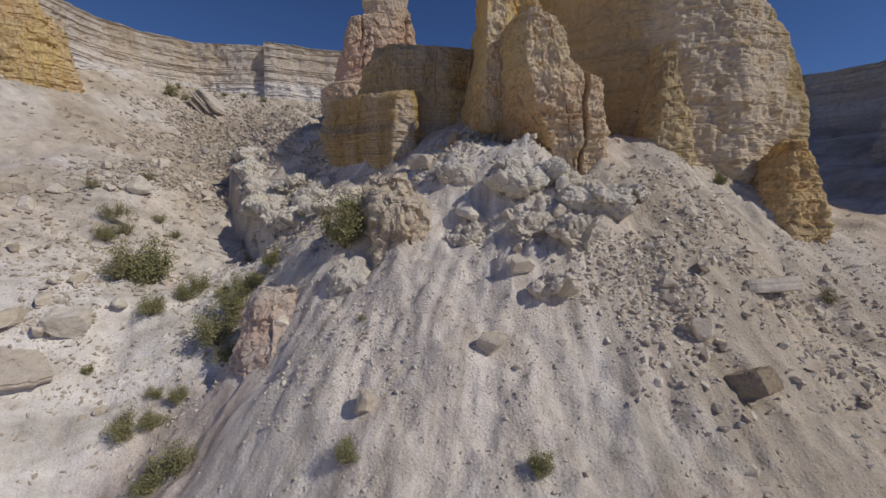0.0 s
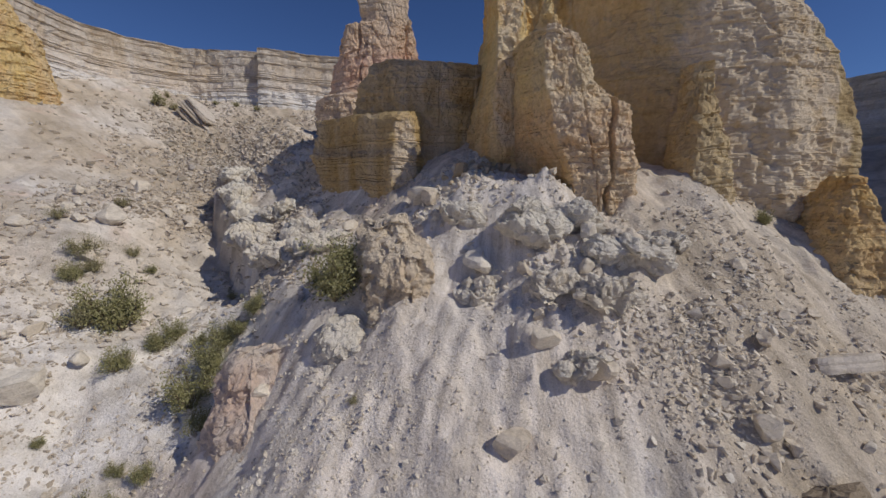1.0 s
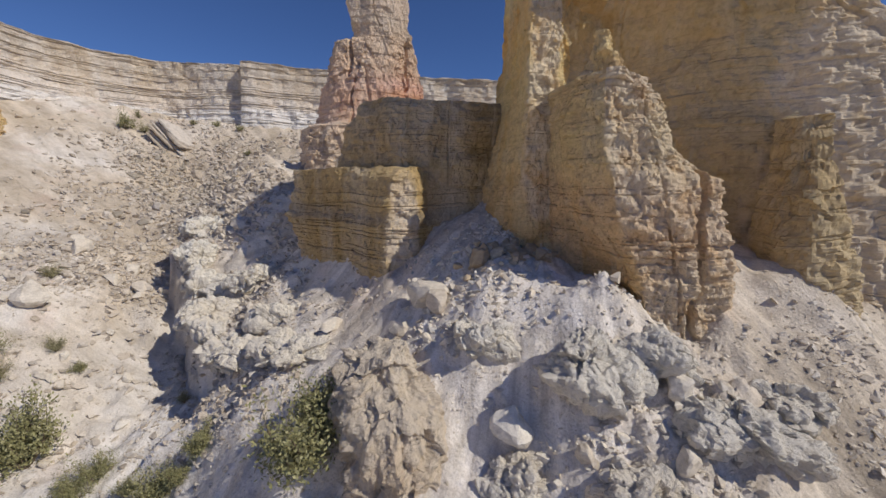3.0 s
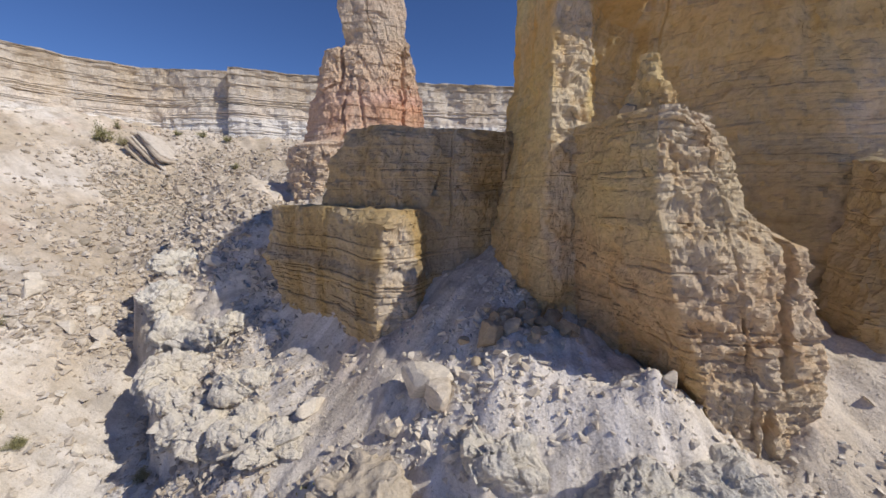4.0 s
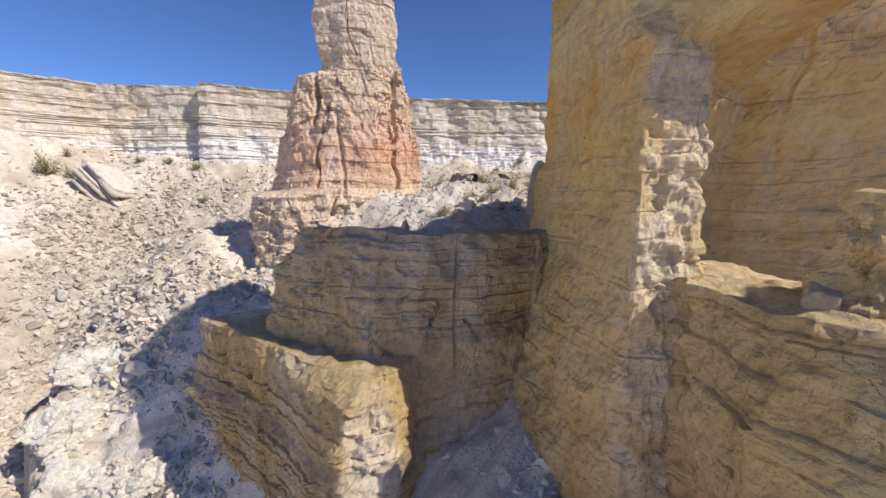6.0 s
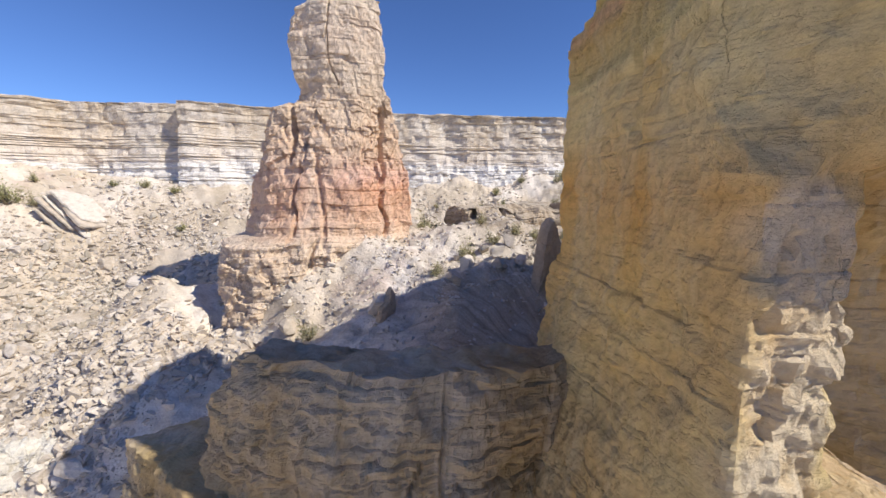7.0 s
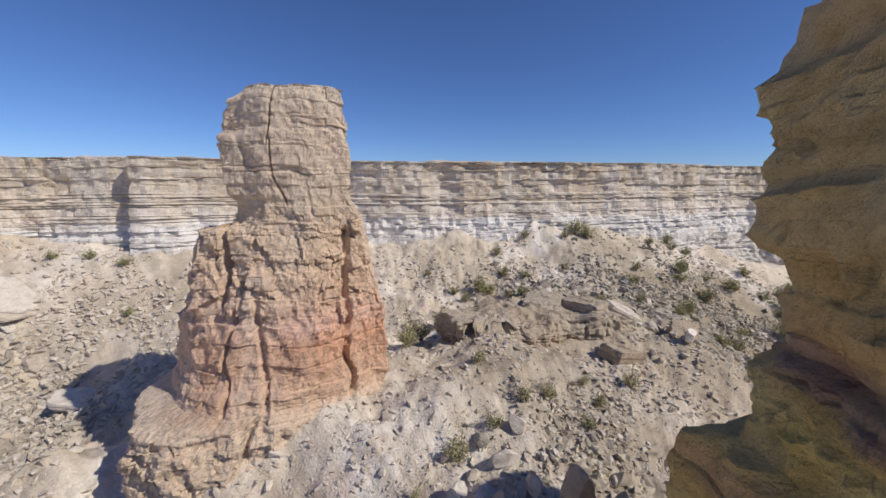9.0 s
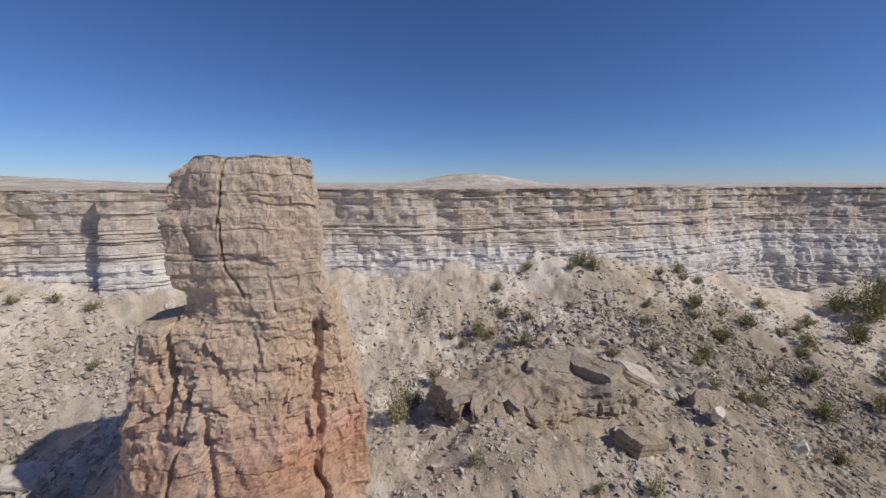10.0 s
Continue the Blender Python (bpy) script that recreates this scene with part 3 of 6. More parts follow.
def bedding(s, z, seed, length, joints=1.0):
    """How far each bed, broken into blocks along the face, stands out, with recessed joints."""
    k = np.clip(np.searchsorted(BEDS, z) - 1, 0, len(BEDS) - 2)
    thick = BEDS[k + 1] - BEDS[k]
    t = (z - BEDS[k]) / thick
    u = s / (length * (0.5 + thick * 2.2)) + 31.7 * BED_OUT[k] + 0.25 * noise3(s * 0.7, k * 1.0, 0 * s, seed)
    c = np.floor(u).astype(np.int64)
    own = lattice(c, k.astype(np.int64), 0 * c, seed) * 2 - 1
    edge = np.minimum(u - c, 1 - u + c)
    joint = step(-0.15, 0.5, noise3(s * 0.45 + 5, k * 0.61, 0 * s, seed + 4) + 0.5 * BED_OUT[k])
    return 0.35 * BED_OUT[k] + 0.65 * own - 0.9 * joints * joint * (np.abs(2 * t - 1) > 0.9 - 0.02 / thick) - 0.5 * (1 - step(0.02, 0.10, edge))


def outward(px, py, wrap=True):
    if wrap:
        tx, ty = np.roll(px, -1, -1) - np.roll(px, 1, -1), np.roll(py, -1, -1) - np.roll(py, 1, -1)
    else:
        tx, ty = np.gradient(px, axis=-1), np.gradient(py, axis=-1)
    n = np.hypot(tx, ty) + 1e-9
    return ty / n, -tx / n


def soften(a, times, wrap=True):
    for _ in range(times):
        if wrap:
            a = (np.roll(a, 1, -1) + 2 * a + np.roll(a, -1, -1)) / 4
        else:
            e = np.concatenate([a[..., :1], a, a[..., -1:]], -1)
            a = (e[..., :-2] + 2 * e[..., 1:-1] + e[..., 2:]) / 4
    return a


def weather(X, Y, Z, nx, ny, S, seed, ledge, lump, crack, flute=0.0, length=0.8, cuts=(), grain=0.10, flake=1.0, calm=0.0, flaky=(), joints=1.0, crag=0.0, seams=1.0):
    warp = 0.35 * fbm(X * 0.8, Y * 0.8, Z * 0.8, 2, seed + 2)
    d = ledge * bedding(S, Z, seed, length, joints)
    d = d + lump * fbm(X * 0.5, Y * 0.5, Z * 0.3, 4, seed)
    quiet = 1 - calm * step(0.25, 0.6, -nx)
    crack = crack * quiet
    d = d - crack * step(0.86, 0.99, ridged(X * 0.40 + 3, Y * 0.40, Z * 0.06, 2, seed + 9))
    flute = flute * quiet
    # share of painted sunlit paleness; faces turned left, away from the sun, get little
    fresh_and_lit = quiet * (calm > 0)
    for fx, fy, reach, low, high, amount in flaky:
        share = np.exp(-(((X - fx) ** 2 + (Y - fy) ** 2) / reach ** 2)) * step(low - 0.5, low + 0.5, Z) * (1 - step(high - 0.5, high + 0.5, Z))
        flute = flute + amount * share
        fresh_and_lit = np.maximum(fresh_and_lit, step(0.25, 0.6, share + 0.25 * fbm(X * 1.3, Y * 1.3, Z * 0.7, 3, seed + 60)))
    if np.any(flute):
        d1, d2, who = cells(S * 1.1 * flake + warp, Z * 0.42 * flake + warp, seed)
        e1, e2, own = cells(S * 2.7 * flake + warp, Z * 1.3 * flake + warp, seed + 1)
        blade = 1 - 2.2 * np.abs(noise3(S * 1.2 * flake + warp, Z * 0.45 * flake, 0 * Z, seed + 50)) - 0.9 * np.abs(noise3(S * 3.1 * flake, Z * 1.5 * flake + warp, 0 * Z, seed + 51))
        chips = fbm(X * 3.4, Y * 3.4, Z * 2.2, 4, seed + 52, 0.65)
        broken = 1.1 * plates(X * 1.25 * flake + warp, Y * 1.25 * flake, Z * 1.1 * flake, seed + 54) + 0.75 * plates(X * 3.1 * flake, Y * 3.1 * flake + warp, Z * 2.6 * flake, seed + 55)
        d = d + crag * flute * (0.12 * blade + 0.35 * chips + 1.2 * broken)
        d = d + (1 - crag) * flute * ((who - 0.5) * 1.6 + (own - 0.5) * 0.7 - 0.6 * (1 - step(0.0, 0.12, d2 - d1)) - 0.25 * (1 - step(0.0, 0.12, e2 - e1)))
    d = d + grain * fbm(X * 2.1, Y * 2.1, Z * 2.1, 4, seed + 20, 0.6)
    d = d - seams * grain * 1.3 * (1 - step(0.0, 0.06, np.abs(noise3(S * 0.5, Z * 0.16, 0 * Z, seed + 30))))
    for x0, z0, z1, lean, wide, deep in cuts:
        across = np.abs(X - x0 - lean * (Z - z0) - 0.25 * noise3(Z * 0.9, 0 * Z, 0 * Z + x0, seed))
        d = d - deep * (1 - step(wide * 0.4, wide, across)) * step(z0 - 0.3, z0, Z) * (1 - step(z1 - 0.2, z1 + 0.2, Z)) * (ny < 0)
    return X + nx * d, Y + ny * d, fresh_and_lit + 0 * X


def rock_body(name, levels, material, spacing, seed, ledge=0.1, lump=0.25, crack=0.3, flute=0.0, length=0.8, corner=2, crown=0.15, cuts=(), capped=0.0, beds=2.0, grain=0.10, flake=1.0, calm=0.0, flaky=(), joints=1.0, crag=0.0, seams=1.0):
    """A free-standing bedded rock, lofted through outlines at rising heights; outlines run anticlockwise from above."""
    zs = np.array([z for z, _ in levels], float)
    outlines = np.array([o for _, o in levels], float)
    closed = np.concatenate([outlines, outlines[:, :1]], 1)
    run = np.concatenate([[0], np.cumsum(np.hypot(*np.diff(closed, axis=1).mean(0).T))])
    size = max(np.hypot(*np.diff(o, axis=0).T).sum() for o in closed)
    cols = int(size / spacing)
    s = np.linspace(0, run[-1], cols, endpoint=False)
    h = bed_rows(zs[0], zs[-1], spacing * 1.3)
    px = np.array([np.interp(s, run, closed[k, :, 0]) for k in range(len(zs))])
    py = np.array([np.interp(s, run, closed[k, :, 1]) for k in range(len(zs))])
    px, py = soften(px, corner), soften(py, corner)
    X = np.stack([np.interp(h, zs, px[:, c]) for c in range(cols)], 1)
    Y = np.stack([np.interp(h, zs, py[:, c]) for c in range(cols)], 1)
    Z = np.repeat(h[:, None], cols, 1)
    S = np.repeat(s[None], len(h), 0) * size / run[-1]
    nx, ny = outward(soften(X, 6), soften(Y, 6))
    X, Y, fresh_and_lit = weather(X, Y, Z, nx, ny, S, seed, ledge * (1 + 2.5 * capped * step(zs[-1] - 2.6, zs[-1] - 2.2, Z)), lump, crack, np.interp(Z, *np.array(flute).T) if isinstance(flute, list) else flute, length, cuts, grain, flake, calm, flaky, joints, crag, seams)
    Z = Z + 0.12 * noise3(X * 0.35, Y * 0.35, 0 * Z, seed + 40) + 0.03 * noise3(X * 1.7, Y * 1.7, Z, seed + 43)
    Z = Z + step(0.75, 1.0, (Z - zs[0]) / (zs[-1] - zs[0])) * crown * fbm(X * 0.8, Y * 0.8, 0, 3, seed + 3) * 2
    rings = max(6, int(size / 6 / spacing / 2))
    mx, my = X[-1].mean(), Y[-1].mean()
    RX, RY, RZ = [X], [Y], [Z]
    for k in range(1, rings + 1):
        f = 1 - k / rings * 0.999
        qx, qy = mx + (X[-1] - mx) * f, my + (Y[-1] - my) * f
        RX.append(qx[None]), RY.append(qy[None])
        inner = zs[-1] + crown * fbm(qx * 0.8, qy * 0.8, 0, 3, seed + 3) * 2 + 0.08 * fbm(qx * 3, qy * 3, 0, 2, seed + 5)
        RZ.append((Z[-1] * f ** 6 + inner * (1 - f ** 6))[None])
    V = np.stack([np.concatenate(RX), np.concatenate(RY), np.concatenate(RZ)], -1)
    thing = new(name)
    n = max(2, round((zs[-1] - zs[0]) / beds))
    cutrows = [int(r) for r in np.searchsorted(h, np.linspace(zs[0], zs[-1], n + 1)[1:-1])]
    for a, b in zip([0] + cutrows, cutrows + [V.shape[0] - 1]):
        part = V[a : b + 1]
        bed = mesh_object("rock_bed", part.reshape(-1, 3), grid_faces(len(part), cols, True), material, False, thing)
        if fresh_and_lit.any():
            bed.data.attributes.new("fresh_and_lit", "FLOAT", "POINT").data.foreach_set("value", np.concatenate([fresh_and_lit, np.repeat(fresh_and_lit[-1:], rings, 0)])[a : b + 1].ravel())
    return thing


# ---- the rim cliff ----
def rim_cliff():
    line = np.array(RIM[2:21], float)
    run = np.concatenate([[0], np.cumsum(np.hypot(*np.diff(line, axis=0).T))])
    s = np.arange(0, run[-1], 0.32)
    px, py = soften(np.interp(s, run, line[:, 0]), 60, False), soften(np.interp(s, run, line[:, 1]), 60, False)
    nx, ny = outward(px, py, False)
    jut = 0.6 * fbm(s * 0.09, 0 * s, 0, 3, 61) + 1.3 * (step(-21.3, -21.0, px) - step(-12.5, -9.0, px))
    px, py = px + nx * jut, py + ny * jut
    X, Z = np.meshgrid(px, bed_rows(13.0, 29.25))
    Y, S = np.meshgrid(py, Z[:, 0])[0], np.meshgrid(s, Z[:, 0])[0]
    NX, NY = np.meshgrid(nx, Z[:, 0])[0], np.meshgrid(ny, Z[:, 0])[0]
    lean = np.interp(Z, [13, 23.4, 24.4, 26.4, 27.4, 29.2], [2.6, 0.75, 0.45, 0.1, 0.0, 0.15])
    X, Y = X + NX * lean, Y + NY * lean
    X, Y, _ = weather(X, Y, Z, NX, NY, S, 63, 0.15, 0.25, 0.12, np.interp(Z, [22, 24.4, 24.8], [0.22, 0.18, 0.04]), 7.0)
    Z = Z + 0.15 * noise3(X * 0.1, Y * 0.1, 0 * Z, 69)
    # roof slab back into the plateau
    back = [np.stack([X[-1] - nx * k, Y[-1] - ny * k, np.full_like(nx, 29.25) + 0.12 * fbm(px * 0.5, py * 0.5, k, 3, 66)], -1) for k in (0.4, 1.2, 2.2, 3.4, 5.0)]
    V = np.concatenate([np.stack([X, Y, Z], -1), np.array(back)])
    return mesh_object("rim_cliff", V.reshape(-1, 3), grid_faces(V.shape[0], V.shape[1]), ROCK_CLIFF, False)


tagged(rim_cliff(), "long bedded limestone cliff, white at its foot", "cliff", kind="structure")

# ---- the pillar ----
pillar = rock_body("rock_pillar", [
    (15.0, [(-8.9, 29.7), (-7.5, 29.3), (-5.0, 30.0), (-2.0, 32.2), (-3, 35.6), (-7, 36.2), (-10.4, 34.4), (-9.9, 31.8)]),
    (17.2, [(-8.8, 29.9), (-7.5, 29.5), (-5.0, 30.2), (-2.0, 32.3), (-3, 35.4), (-7, 36.0), (-10.3, 34.2), (-9.8, 31.9)]),
    (18.6, [(-8.8, 30.1), (-7.4, 29.6), (-5.0, 30.3), (-2.0, 32.4), (-3, 35.4), (-7, 36.0), (-10.4, 34.0), (-9.9, 32.0)]),
    (20.45, [(-8.9, 30.5), (-7.2, 29.9), (-5.0, 30.5), (-1.8, 32.5), (-3, 35.2), (-7, 35.8), (-10.3, 34.0), (-10.1, 32.4)]),
    (20.75, [(-7.7, 31.0), (-6.6, 30.5), (-4.8, 30.8), (-1.75, 32.7), (-3, 35.2), (-6.6, 35.4), (-9.6, 34.2), (-9.3, 32.8)]),
    (21.6, [(-7.45, 31.5), (-6.2, 31.0), (-4.2, 31.3), (-1.7, 32.9), (-2.8, 35.2), (-6.4, 35.2), (-9.3, 34.2), (-9.0, 32.9)]),
    (23.3, [(-7.35, 31.8), (-5.8, 31.3), (-3.6, 31.75), (-1.85, 33.0), (-2.6, 35.2), (-6.2, 35.0), (-8.9, 34.1), (-8.4, 32.8)]),
    (24.3, [(-7.35, 32.0), (-5.7, 31.6), (-3.55, 32.05), (-2.2, 33.1), (-2.7, 35.2), (-6.0, 35.0), (-8.35, 34.0), (-8.0, 32.8)]),
    (25.3, [(-7.3, 32.1), (-5.6, 31.8), (-3.6, 32.25), (-2.55, 33.1), (-2.8, 35.2), (-6.0, 35.0), (-8.1, 34.0), (-7.9, 32.9)]),
    (26.0, [(-7.25, 32.2), (-5.5, 31.95), (-3.8, 32.35), (-2.75, 33.0), (-2.9, 35.1), (-5.9, 35.0), (-7.8, 33.9), (-7.75, 33.0)]),
    (26.22, [(-6.5, 32.6), (-5.3, 32.15), (-3.8, 32.35), (-2.7, 32.95), (-3.1, 35.0), (-5.6, 35.2), (-6.5, 34.4), (-6.5, 33.4)]),
    (26.85, [(-6.35, 32.5), (-5.2, 32.2), (-3.9, 32.35), (-2.85, 32.9), (-3.4, 34.7), (-5.3, 34.8), (-6.4, 34.3), (-6.45, 33.4)]),
    (27.0, [(-6.4, 32.3), (-5.2, 32.1), (-3.9, 32.3), (-2.85, 32.9), (-3.4, 34.7), (-5.3, 34.8), (-6.5, 34.4), (-6.55, 33.4)]),
    (28.0, [(-6.45, 32.4), (-5.1, 32.1), (-3.9, 32.3), (-2.8, 32.9), (-3.4, 34.7), (-5.5, 34.8), (-6.8, 34.5), (-6.8, 33.5)]),
    (28.85, [(-6.55, 32.5), (-5.1, 32.15), (-3.9, 32.35), (-2.85, 32.9), (-3.4, 34.7), (-5.5, 34.8), (-6.95, 34.4), (-7.0, 33.4)]),
    (29.1, [(-6.4, 32.6), (-5.1, 32.25), (-3.9, 32.4), (-2.9, 32.9), (-3.4, 34.7), (-5.5, 34.8), (-6.75, 34.4), (-6.85, 33.4)]),
    (29.6, [(-6.4, 32.7), (-5.1, 32.3), (-3.9, 32.4), (-2.9, 33.0), (-3.4, 34.7), (-5.5, 34.8), (-6.7, 34.4), (-6.8, 33.5)]),
    (30.0, [(-6.2, 32.7), (-5.1, 32.35), (-3.9, 32.45), (-2.95, 33.0), (-3.5, 34.6), (-5.3, 34.7), (-6.5, 34.4), (-6.6, 33.5)]),
    (30.3, [(-5.9, 32.9), (-5.0, 32.5), (-3.9, 32.55), (-3.0, 33.0), (-3.5, 34.6), (-5.3, 34.7), (-6.1, 34.4), (-6.2, 33.5)]),
], ROCK_PINK, 0.068, 101, seams=0.2, ledge=0.06, lump=0.09, crack=0.0, flute=[(17, 0.14), (20.2, 0.12), (20.6, 0.05), (22.6, 0.07), (23.6, 0.12), (25.5, 0.12), (26.2, 0.08), (26.9, 0.03), (31, 0.03)], length=3.0, corner=1, crown=0.08, grain=0.05, flake=0.95, joints=0.6, crag=1.0,
    cuts=[(-6.35, 20.7, 23.6, 0.05, 0.10, 0.22), (-5.1, 20.4, 24.0, -0.10, 0.13, 0.18), (-4.7, 26.9, 28.7, -0.07, 0.035, 0.12), (-4.85, 28.7, 30.8, 0.16, 0.035, 0.12), (-5.75, 17.0, 20.6, 0.1, 0.12, 0.28), (-6.6, 23.8, 26.4, 0.02, 0.14, 0.3), (-3.0, 20.8, 22.6, 0.1, 0.1, 0.3), (-3.1, 23.0, 26.0, -0.05, 0.12, 0.3)])
tagged(pillar, "tall pink and cream bedded rock pillar on scree", "rock pillar")

